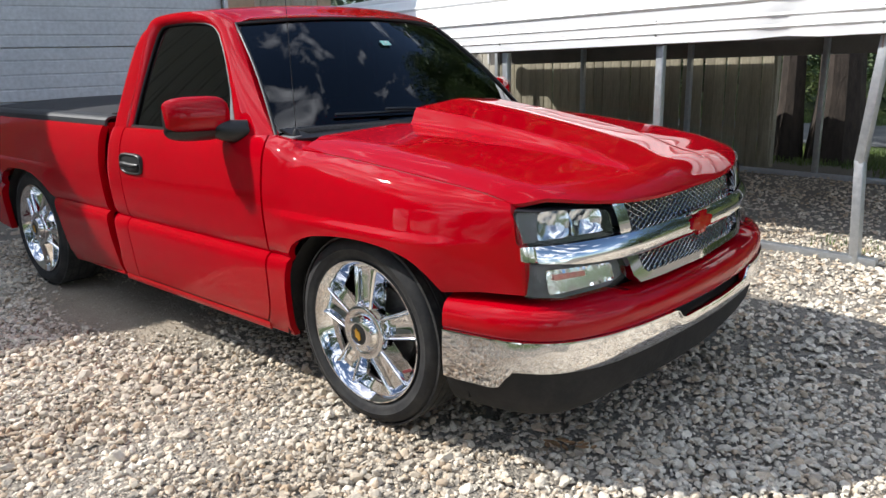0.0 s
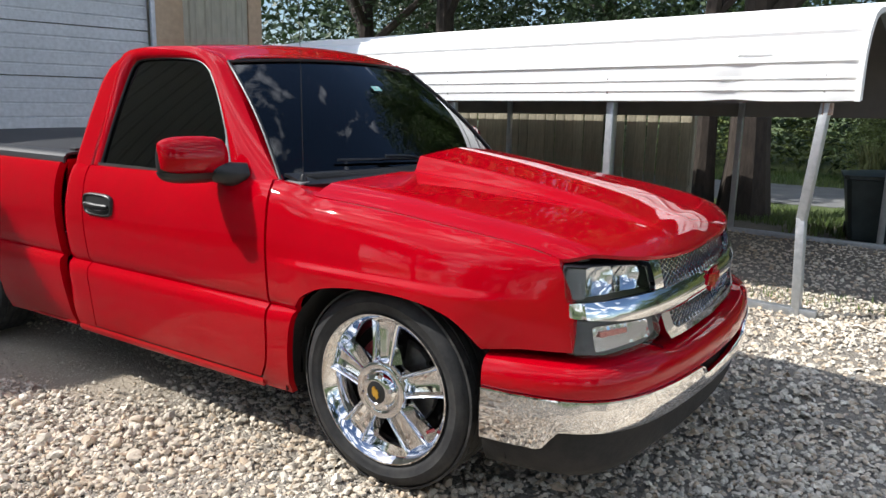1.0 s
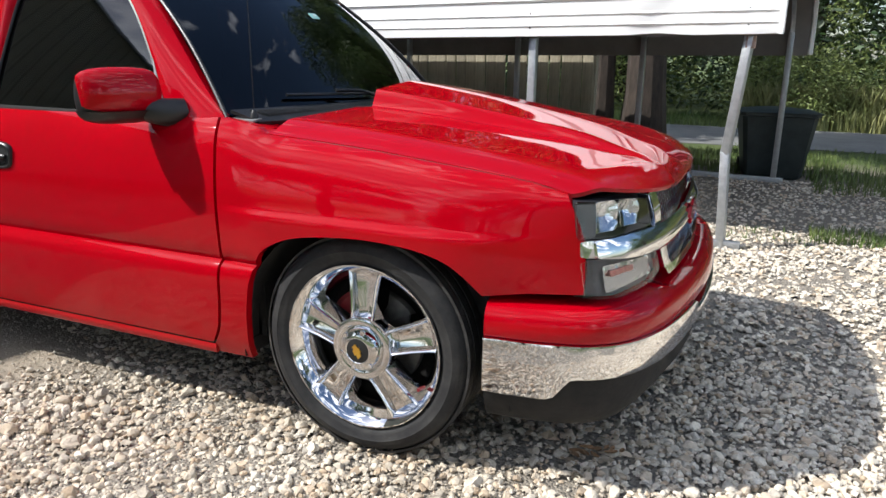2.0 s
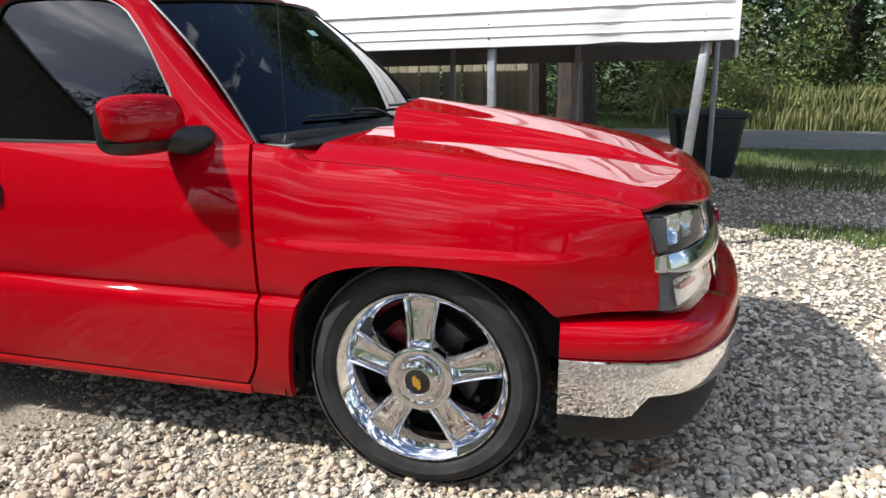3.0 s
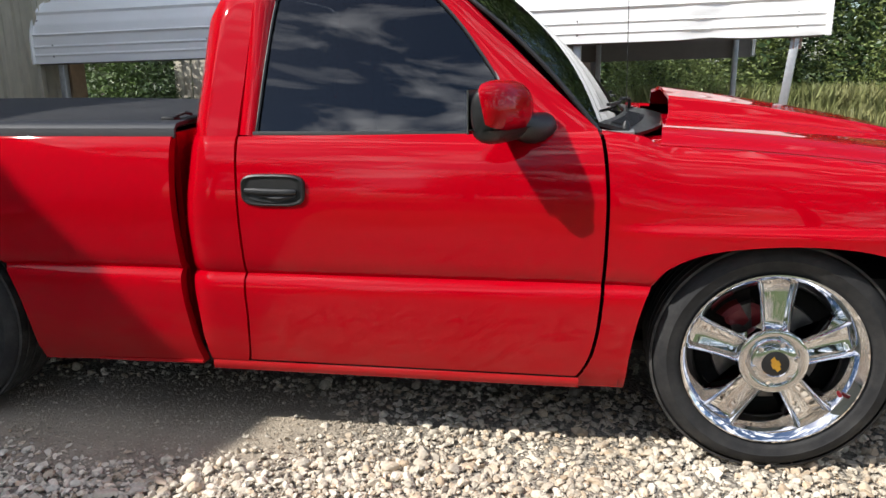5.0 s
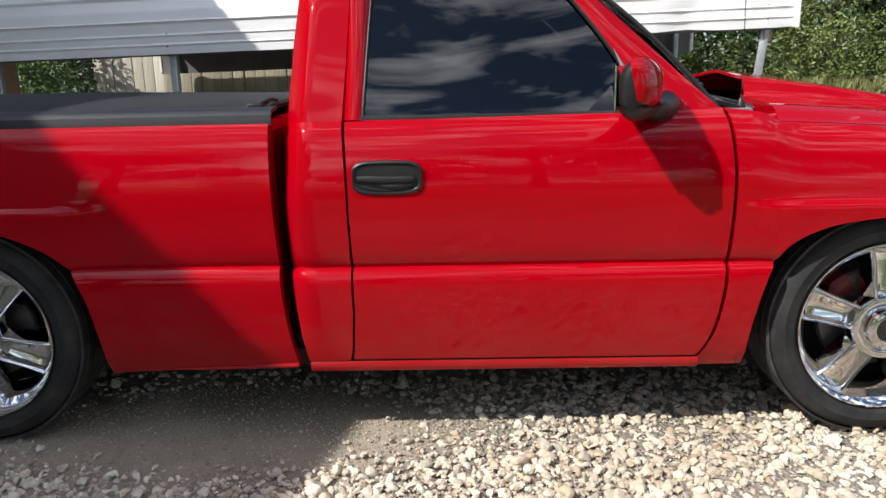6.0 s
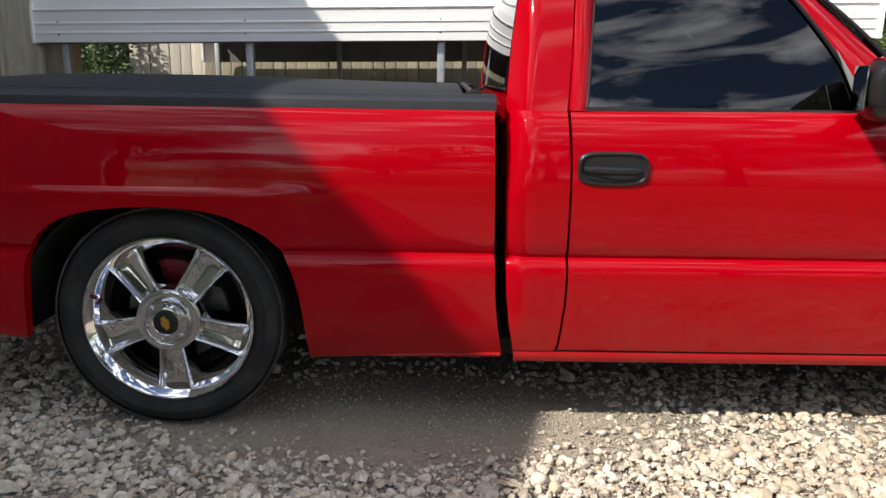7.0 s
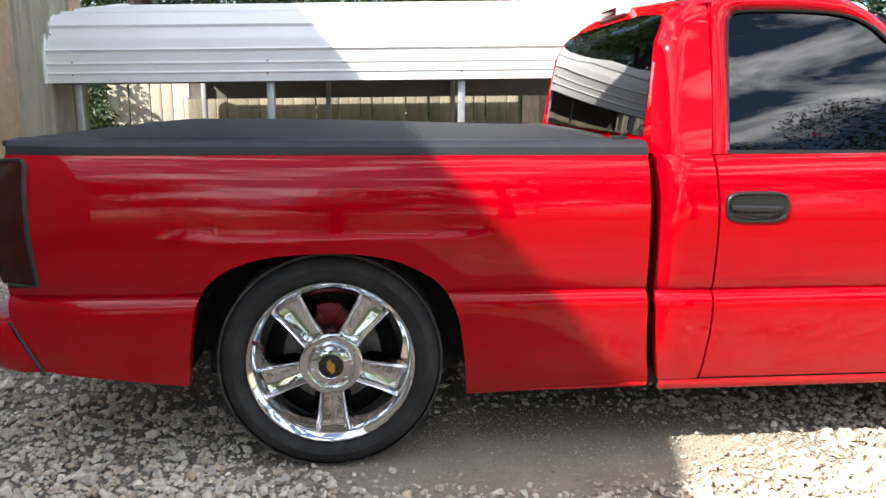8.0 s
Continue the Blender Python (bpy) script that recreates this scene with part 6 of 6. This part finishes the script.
def lamps(s_):
    def o(pts, r=0.012):
        return rounded([(s_ * a, b) for a, b in pts], r)

    head_out = [(0.553, 0.786), (0.570, 0.872), (0.72, 0.890), (0.86, 0.897), (0.926, 0.903), (0.931, 0.86), (U_LAMP, 0.795), (0.80, 0.790)]
    hl = front_panel("headlight", o(head_out), -0.058, LAMPBLACK, truck, 0.02, "headlight with a black bezel and clear lens")
    lens_sheet(o(head_out), 0.004, hl)
    # bezel round the bowls
    rims = o(head_out)
    bm = bmesh.new()
    mid = Vector((s_ * 0.745, 0.845))
    rows = []
    for k_, off_ in ((1.0, 0.0), (1.0, -0.055), (0.93, -0.050)):
        rows.append([bm.verts.new(front_map(*(mid.lerp(Vector(q), k_)), off_)) for q in rims])
    for a_, b_ in zip(rows, rows[1:]):
        for k in range(len(rims)):
            bm.faces.new((a_[k], a_[(k + 1) % len(rims)], b_[(k + 1) % len(rims)], b_[k]))
    part("bezel", bm, LAMPBLACK, hl)
    front_panel("side_marker", o([(0.868, 0.799), (0.848, 0.890), (0.918, 0.896), (0.925, 0.86), (0.928, 0.800)], 0.008), -0.006, MARKER, hl, 0.012, "grey side marker lens")
    # two reflector bowls with fluted floors
    for quad in ([(0.572, 0.796), (0.578, 0.870), (0.712, 0.884), (0.722, 0.797)], [(0.727, 0.798), (0.718, 0.884), (0.838, 0.890), (0.860, 0.800)]):
        bm = flat_cut(o(quad, 0.02), [s_ * (0.58 + 0.011 * k) for k in range(28)], np.arange(0.79, 0.91, 0.012))
        c0, c1 = sum(q[0] for q in quad) / 4, sum(q[1] for q in quad) / 4
        for v in bm.verts:
            u, z = v.co.x, v.co.z
            du, dz = (abs(u) - c0) / 0.06, (z - c1) / 0.045
            fold = 0.008 * abs(math.sin(2.0 * du + 1.5 * dz)) + 0.005 * abs(math.sin(3.1 * dz - 1.2 * du))
            v.co = front_map(u, z, -0.052 + 0.028 * min(1.3, du * du + dz * dz) * 0.6 + fold)
        part("reflector", bm, REFLECTOR, hl, "bright folded reflector", sharp=25)
    sig_out = [(0.520, 0.640), (0.530, 0.697), (0.73, 0.712), (U_LAMP, 0.732), (U_LAMP, 0.627), (0.80, 0.612), (0.60, 0.614)]
    sg = front_panel("turn_signal", o(sig_out), -0.022, MARKER, truck, 0.04, "turn signal with a smoked bezel and clear centre")
    lens_sheet(o(sig_out), 0.003, sg)
    bm = flat_cut(o([(0.565, 0.634), (0.575, 0.692), (0.850, 0.708), (0.850, 0.628)]), [s_ * (0.57 + 0.012 * k) for k in range(24)], np.arange(0.63, 0.71, 0.012))
    for v in bm.verts:
        u, z = v.co.x, v.co.z
        v.co = front_map(u, z, -0.014 + 0.005 * math.sin(u * 300) * math.sin(z * 240))
    part("reflector", bm, REFLECTOR, sg, "faceted bright reflector", sharp=15)
    bm = flat_cut(o([(0.70, 0.672), (0.70, 0.688), (0.826, 0.692), (0.826, 0.674)], 0.004), [], [])
    for v in bm.verts:
        v.co = front_map(v.co.x, v.co.z, -0.006)
    part("amber_strip", thicken(bm, 0.003), AMBER, sg, "pinkish amber strip")


for s_ in (-1, 1):
    lamps(s_)

# front bumper: red top, chrome band, black valance, all along one curve in plan
BUMP = resample(spline([(0.992, 0, 0), (0.985, 0.20, 0), (0.966, 0.40, 0), (0.935, 0.58, 0), (0.895, 0.72, 0), (0.835, 0.835, 0), (0.765, 0.905, 0), (0.68, 0.945, 0), (0.56, 0.972, 0), (0.435, 0.985, 0)], 8), 120)
BUMP_D = np.cumsum([0] + [(b - a).length for a, b in zip(BUMP, BUMP[1:])])
BEND = float(BUMP_D[-1])


def bump_map(u, z, off=0.0):
    s_ = 1 if u >= 0 else -1
    d = min(abs(u), BEND)
    x, y = np.interp(d, BUMP_D, [p.x for p in BUMP]), np.interp(d, BUMP_D, [p.y for p in BUMP])
    e = min(d, BEND - 0.012)
    t = Vector((np.interp(e + 0.01, BUMP_D, [p.x for p in BUMP]) - np.interp(e, BUMP_D, [p.x for p in BUMP]), np.interp(e + 0.01, BUMP_D, [p.y for p in BUMP]) - np.interp(e, BUMP_D, [p.y for p in BUMP]), 0)).normalized()
    p = Vector((x, y, z)) + Vector((t.y, -t.x, 0)) * off
    return Vector((p.x, s_ * p.y, p.z))


def bumper_sheet(profile, n=110):
    """profile: (inward, height) pairs from below to the top; inward grows away from the skin."""
    bm = bmesh.new()
    rows = []
    for i in range(n + 1):
        u = -BEND + 2 * BEND * i / n
        rows.append([bm.verts.new(bump_map(u, z, -off)) for off, z in profile(u)])
    for a, b in zip(rows, rows[1:]):
        for k in range(len(a) - 1):
            bm.faces.new((a[k], b[k], b[k + 1], a[k + 1]))
    return bm


def red_profile(u):
    mid = smooth((0.60 - abs(u)) / 0.10)
    return [(0.03, 0.497), (0.004, 0.497), (0.0, 0.503), (0.002, 0.535), (0.006, 0.560), (0.018, 0.580 - 0.004 * mid), (0.04, 0.592 - 0.009 * mid), (0.085, 0.601 - 0.016 * mid), (0.12, 0.602 - 0.018 * mid), (0.15, 0.600 - 0.018 * mid), (0.155, 0.56)]


def chrome_bottom(u):
    return 0.318 + (0.385 - 0.318) * smooth((BEND - 0.20 - abs(u)) / 0.07) + 0.012 * smooth((0.8 - abs(u)) / 0.5)


def chrome_top(u):
    return 0.4955 - 0.040 * smooth((0.345 - abs(u)) / 0.05)


def chrome_profile(u):
    lo, hi = chrome_bottom(u), chrome_top(u)
    return [(0.03, lo + 0.002), (0.004, lo), (0.0, lo + 0.004)] + [(-0.004 * math.sin(math.pi * k / 5), lo + 0.004 + (hi - lo - 0.014) * k / 5) for k in range(1, 6)] + [(-0.006, hi - 0.008), (-0.005, hi - 0.003), (0.004, hi), (0.03, hi)]


def valance_profile(u):
    hi = chrome_bottom(u) + 0.01
    lo = 0.205 + 0.03 * smooth((0.9 - abs(u)) / 0.4)
    return [(0.16, lo + 0.005), (0.085, lo), (0.068, lo + 0.010), (0.040, lo + 0.05), (0.018, hi - 0.02), (0.016, hi)]


front_bumper = part("front_bumper", bumper_sheet(red_profile), RED, truck, "red upper face of the front bumper", sharp=50)
part("chrome_band", bumper_sheet(chrome_profile), CHROME, front_bumper, "chrome lower band", sharp=40)
part("valance", bumper_sheet(valance_profile), MATT, front_bumper, "black plastic air dam", sharp=40)
bm = bumper_sheet(lambda u: [(0.045, 0.30), (0.045, 0.56)])
part("bumper_core", bm, MATT, front_bumper)
# dark block added as the shade in the gap between fender and bumper
bm = box(bmesh.new(), (0.30, -0.80, 0.42), (0.70, 0.80, 0.60))
part("dark_gap_block", bm, MATT, truck)

# bed: rail caps, folding cover, tailgate, lamps, rear bumper
for s in (-1, 1):
    bm = grid_sheet(lambda a, b: (-1.962 - a * 2.063, s * ((0.912 if a < 0.87 else 0.912 - 0.05 * ((a - 0.87) / 0.13) ** 2) + lerp_table([(0, 0.004), (0.15, 0.012), (0.5, 0.006), (0.8, -0.014), (1, -0.09)])(b)), 1.050 + lerp_table([(0, 0), (0.15, 0.002), (0.5, 0.034), (0.8, 0.052), (1, 0.056)])(b)), 36, 8)
    part("bed_rail_cap", thicken(bm, 0.012), RAILCAP, truck, "black plastic bed rail cap")


def cover_point(a, b):
    v = 2 * b - 1
    x = -2.06 - 1.955 * a
    z = 1.091 + 0.019 * (1 - abs(v) ** 4) + 0.026 * smooth((a + 0.05) / 0.7) * (1 - 0.4 * v * v) - 0.032 * smooth((a - 0.84) / 0.16)
    return (x, 0.845 * v, z)


cover = None
for k in range(3):
    a0, a1 = k / 3 + 0.0004, (k + 1) / 3 - 0.0004
    bm = grid_sheet(lambda a, b: cover_point(a0 + (a1 - a0) * a, b), 14, 24)
    rim(bm, lambda co: Vector((0, 0, -0.03)))
    ob = part("tonneau_panel", bm, VINYL, cover or truck, "black vinyl folding bed cover")
bm = tube(bmesh.new(), [(-2.03, y, 1.106 - 0.02 * abs(y / 0.8) ** 4) for y in np.linspace(-0.82, 0.82, 15)], 0.011, 8)
part("cover_bow", bm, BLACK, truck)
bm = box(bmesh.new(), (-2.055, -0.835, 1.095), (-2.005, -0.79, 1.117), 0.005)
tube(bm, [(-2.02, -0.80, 1.115), (-1.99, -0.78, 1.128), (-1.975, -0.76, 1.122)], 0.006, 6)
part("cover_clamp", bm, BLACK, truck)
bm = box(bmesh.new(), (-1.985, -0.90, 0.30), (-1.965, 0.90, 1.07))
part("bed_front_wall", bm, RED, truck)
bm = box(bmesh.new(), (-4.045, -0.82, 0.56), (-4.0, 0.82, 1.085), 0.012)
box(bm, (-4.049, -0.62, 0.78), (-4.043, 0.62, 1.0), 0.006)
part("tailgate", bm, RED, truck)
bm = box(bmesh.new(), (-4.05, -0.84, 1.078), (-3.985, 0.84, 1.10), 0.008)
part("tailgate_cap", bm, RAILCAP, truck)


def tail_lamp(s):
    body = [(-3.936, 0.655), (-3.946, 0.80), (-3.950, 0.95), (-3.948, 1.020), (-3.96, 1.038), (-4.05, 1.034), (-4.068, 0.9), (-4.055, 0.655)]
    bm = flat_cut(rounded(body, 0.012), np.arange(-4.08, -3.9, 0.015), np.arange(0.66, 1.05, 0.02))
    for v in bm.verts:
        x, z = v.co.x, v.co.z
        lobes = 0.012 * abs(math.sin(math.pi * (z - 0.665) / 0.1256))
        v.co.y = s * (half_width(max(x, -4.0), z) + 0.005 - 0.35 * max(0, -3.985 - x) + lobes * smooth((-3.97 - x) / 0.03))
    rim(bm, lambda co: Vector((0, -s * 0.05, 0)))
    tl = part("tail_lamp", bm, SMOKE, truck, "dark smoked red tail lamp")
    bm = tube(bmesh.new(), [(x, s * (half_width(x, z) + 0.003), z) for x, z in [(-4.03, 1.038), (-3.99, 1.042), (-3.958, 1.042), (-3.945, 1.026), (-3.945, 0.95), (-3.941, 0.80), (-3.930, 0.652), (-3.98, 0.650), (-4.03, 0.650)]], 0.008, 8)
    part("gasket", bm, BLACK, tl)


for s in (-1, 1):
    tail_lamp(s)

REAR = resample(spline([(-4.225, 0, 0), (-4.222, 0.45, 0), (-4.205, 0.70, 0), (-4.17, 0.84, 0), (-4.11, 0.915, 0), (-4.04, 0.945, 0), (-3.958, 0.950, 0)], 8), 60)


def rear_sheet(profile, n=60):
    bm = bmesh.new()
    rows = []
    for i in range(-n, n + 1):
        p = REAR[abs(i)]
        s_ = 1 if i >= 0 else -1
        k = abs(i) / n
        row = []
        for inn, z, slant in profile:
            x = p.x + inn + slant * smooth((k - 0.6) / 0.4)
            row.append(bm.verts.new((x, s_ * (p.y - inn * 0.6), z)))
        rows.append(row)
    for a, b in zip(rows, rows[1:]):
        for k in range(len(a) - 1):
            bm.faces.new((a[k], b[k], b[k + 1], a[k + 1]))
    bmesh.ops.recalc_face_normals(bm, faces=bm.faces[:])
    return bm


rb = part("rear_bumper", rear_sheet([(0.10, 0.352, 0.015), (0.02, 0.357, 0.010), (0.004, 0.375, 0.0), (0.0, 0.42, -0.025), (0.0, 0.48, -0.06), (0.006, 0.515, -0.08), (0.03, 0.530, -0.085), (0.16, 0.534, -0.085)]), RED, truck, "red painted rear step bumper", sharp=45)
bm = tube(bmesh.new(), [(-3.942, -0.950, 0.352), (-3.965, -0.952, 0.40), (-3.998, -0.948, 0.46), (-4.038, -0.938, 0.530)], 0.006, 6)
part("bumper_gap", bm, BLACK, rb)

# underbody: frame rails, liners, axles
bm = box(bmesh.new(), (-3.8, -0.52, 0.30), (0.55, -0.42, 0.42))
box(bm, (-3.8, 0.42, 0.30), (0.55, 0.52, 0.42))
box(bm, (-2.54, -0.90, 0.245), (-0.47, 0.90, 0.30))
box(bm, (-2.56, -0.84, 0.30), (-1.98, 0.84, 0.60))
box(bm, (-3.93, -0.84, 0.42), (-3.52, 0.84, 0.60))
for s in (-1, 1):
    box(bm, (-3.50, min(s * 0.55, s * 0.60), 0.20), (-2.55, max(s * 0.55, s * 0.60), 0.42), 0.02)
    box(bm, (-0.46, min(s * 0.46, s * 0.50), 0.20), (0.46, max(s * 0.46, s * 0.50), 0.42), 0.02)
part("chassis_frame", bm, MATT, truck)
for cx, w_in in ((0.02, 0.50), (-3.023, 0.60)):
    for s in (-1, 1):
        bm = bmesh.new()
        rows = []
        for k in range(25):
            a = math.pi * min(1, max(0, (k - 2) / 20))
            r = 0.478
            low = (0.05 if cx > -1 else 0.022) * (abs(k - 12) - 10) if abs(k - 12) > 10 else 0.0
            rows.append([bm.verts.new((cx + r * math.cos(a) * 1.03, s * y, 0.345 + r * 0.935 * math.sin(a) - low)) for y in (w_in, 0.70, 0.80, 0.90, 0.945)])
        for a, b in zip(rows, rows[1:]):
            for k in range(4):
                bm.faces.new((a[k], b[k], b[k + 1], a[k + 1]))
        bm.faces.new([r[0] for r in rows])
        part("wheel_well", bm, MATT, truck)
bm = tube(bmesh.new(), [(-3.023, -0.80, 0.36), (-3.023, 0.80, 0.36)], 0.05, 12)
part("rear_axle", bm, MATT, truck)
bm = tube(bmesh.new(), [(0, -0.80, 0.36), (0, 0.80, 0.36)], 0.04, 12)
part("front_axle", bm, MATT, truck)
bm = tube(bmesh.new(), [(-3.462, -0.935, 0.585), (-3.462, -0.945, 0.585)], 0.009, 12)
part("bolt_head", bm, WHITE_PLASTIC, truck)


# wheels
def build_wheel(cx, s, turn):
    hub = new("wheel")
    hub.parent = truck
    # local y points outboard
    hub.matrix_basis = Matrix.Translation((cx, s * 0.945, 0.363)) @ (Matrix.Rotation(0, 4, "Z") if s > 0 else Matrix.Rotation(math.pi, 4, "Z")) @ Matrix.Scale(1.010, 4)
    tagged(hub, "chrome five-spoke wheel with a low-profile tyre")
    tyre = lathe([(0.272, -0.235), (0.285, -0.252), (0.325, -0.262), (0.353, -0.250), (0.3685, -0.225), (0.3720, -0.14), (0.3720, -0.125), (0.3720, -0.11), (0.3690, -0.034), (0.362, -0.016), (0.352, -0.004), (0.340, 0.003), (0.328, 0.0075), (0.322, 0.0095), (0.319, 0.0075), (0.303, 0.006), (0.290, 0.000), (0.279, -0.012), (0.272, -0.02)], 96)
    ty = part("tyre", tyre, RUBBER, hub, "worn black low-profile tyre")
    # tread grooves: raised ribs round the crown
    for y0 in (-0.215, -0.166, -0.118, -0.070, -0.028):
        rib = lathe([(0.365, y0 - 0.018), (0.3732, y0 - 0.016), (0.3734, y0 + 0.016), (0.365, y0 + 0.018)], 96)
        part("tread_rib", rib, TREAD, ty)
    rim_ = lathe([(0.224, -0.20), (0.217, -0.12), (0.218, -0.088), (0.225, -0.066), (0.237, -0.045), (0.250, -0.023), (0.260, -0.010), (0.2685, -0.001), (0.2735, 0.003), (0.278, 0.003), (0.280, -0.003), (0.279, -0.014), (0.272, -0.02)], 96)
    rm = part("rim", rim_, CHROME, hub, "polished chrome rim")
    # spokes, each with two raised edges and a shallow channel
    bm = bmesh.new()
    rows = []
    for r, w, y in ((0.070, 0.082, 0.000), (0.095, 0.084, 0.002), (0.130, 0.090, -0.003), (0.170, 0.098, -0.008), (0.210, 0.108, -0.012), (0.238, 0.118, -0.016), (0.256, 0.130, -0.018)):
        h = w / 2
        e = 0.012 + 0.005 * (r - 0.07) / 0.19
        dp = (0.010 + 0.012 * (0.256 - r) / 0.19) * smooth((0.266 - r) / 0.03) + 0.012
        half_sec = [(-h - 0.016, y - 0.062), (-h, y - 0.013), (-h + 0.15 * e, y - 0.005), (-h + 0.45 * e, y), (-h + 0.75 * e, y - 0.003), (-h + e, y - 0.011), (-h + e + 0.004, y - dp), (-0.25 * h, y - dp - 0.005)]
        sec = half_sec + [(0, y - dp - 0.007)] + [(-a_, b_) for a_, b_ in half_sec[::-1]]
        rows.append([bm.verts.new((q, yy, r)) for q, yy in sec])
    for a, b in zip(rows, rows[1:]):
        for k in range(len(a) - 1):
            bm.faces.new((a[k], b[k], b[k + 1], a[k + 1]))
    bmesh.ops.recalc_face_normals(bm, faces=bm.faces[:])
    spoke = part("spoke", bm, CHROME, rm, sharp=48)
    for k in range(5):
        m = Matrix.Rotation(radians(turn + 72 * k), 4, "Y")
        if k == 0:
            spoke.matrix_basis = m
        else:
            share("spoke", spoke.data, rm, m)
    cap = lathe([(0.108, -0.05), (0.107, -0.004), (0.103, 0.004), (0.096, 0.007), (0.082, 0.006), (0.076, 0.003), (0.072, 0.012), (0.066, 0.022), (0.052, 0.028), (0.042, 0.029), (0.039, 0.026)], 64)
    cp = part("centre_cap", cap, CHROME, rm, "chrome centre cap")
    part("cap_disc", lathe([(0.041, 0.020), (0.040, 0.027), (0.036, 0.0285), (0, 0.030)], 40), BLACK, cp)
    bm = bmesh.new()
    prism(bm, [(-0.024, -0.006), (-0.019, 0.008), (-0.008, 0.008), (-0.007, 0.013), (0.010, 0.013), (0.009, 0.008), (0.024, 0.006), (0.019, -0.008), (0.008, -0.008), (0.007, -0.013), (-0.010, -0.013), (-0.009, -0.008)], 0.029, 0.033,
          Matrix.Rotation(radians(-62 if cx > -1 else -70), 4, "Y"))
    part("cap_badge", bm, GOLD, cp, "small gold badge")
    lug = lathe([(0.0, 0.014), (0.007, 0.014), (0.0095, 0.009), (0.010, 0.0)], 12)
    lg = part("lug_cover", lug, CHROME, cp)
    for k in range(6):
        m = Matrix.Rotation(radians(60 * k + 15), 4, "Y") @ Matrix.Translation((0.063, 0.014, 0))
        if k == 0:
            lg.matrix_basis = m
        else:
            share("lug_cover", lg.data, cp, m)
    part("brake_disc", lathe([(0.06, -0.10), (0.165, -0.10), (0.168, -0.105), (0.168, -0.125), (0.06, -0.125)], 48), STEEL, hub, "dull steel brake disc")
    bm = bmesh.new()
    at = 55 if cx > -1 else 12
    rows = []
    for k in range(15):
        m = Matrix.Rotation(radians(at - 24 + 48 * k / 14), 4, "Y")
        lift = 0.006 * math.sin(math.pi * k / 14) ** 0.5
        rows.append([bm.verts.new(m @ Vector((0, y_, r_))) for r_, y_ in ((0.112 - lift, -0.15), (0.112 - lift, -0.098), (0.120, -0.090), (0.165, -0.090 + lift), (0.176 + lift, -0.098), (0.176 + lift, -0.15))])
    for a, b in zip(rows, rows[1:]):
        for k in range(6):
            bm.faces.new((a[k], a[(k + 1) % 6], b[(k + 1) % 6], b[k]))
    bm.faces.new(rows[0])
    bm.faces.new(rows[-1])
    bmesh.ops.recalc_face_normals(bm, faces=bm.faces[:])
    part("caliper", bm, CALIPER, hub, "dark red brake caliper")
    part("inner_barrel", lathe([(0.222, -0.185), (0.05, -0.185)], 48), MATT, hub)
    at = radians(207 if cx > -1 else -14)
    bm = tube(bmesh.new(), [(0.236 * math.cos(at), -0.03, -0.236 * math.sin(at) if cx < -1 else 0.236 * math.sin(at)), (0.230 * math.cos(at), 0.002, -0.230 * math.sin(at) if cx < -1 else 0.230 * math.sin(at))], 0.006, 10)
    part("valve", bm, CALIPER, rm, "red valve cap")
    return hub


build_wheel(0.0, -1, 0)
build_wheel(0.0, 1, 10)
build_wheel(-3.023, -1, 180)
build_wheel(-3.023, 1, 30)
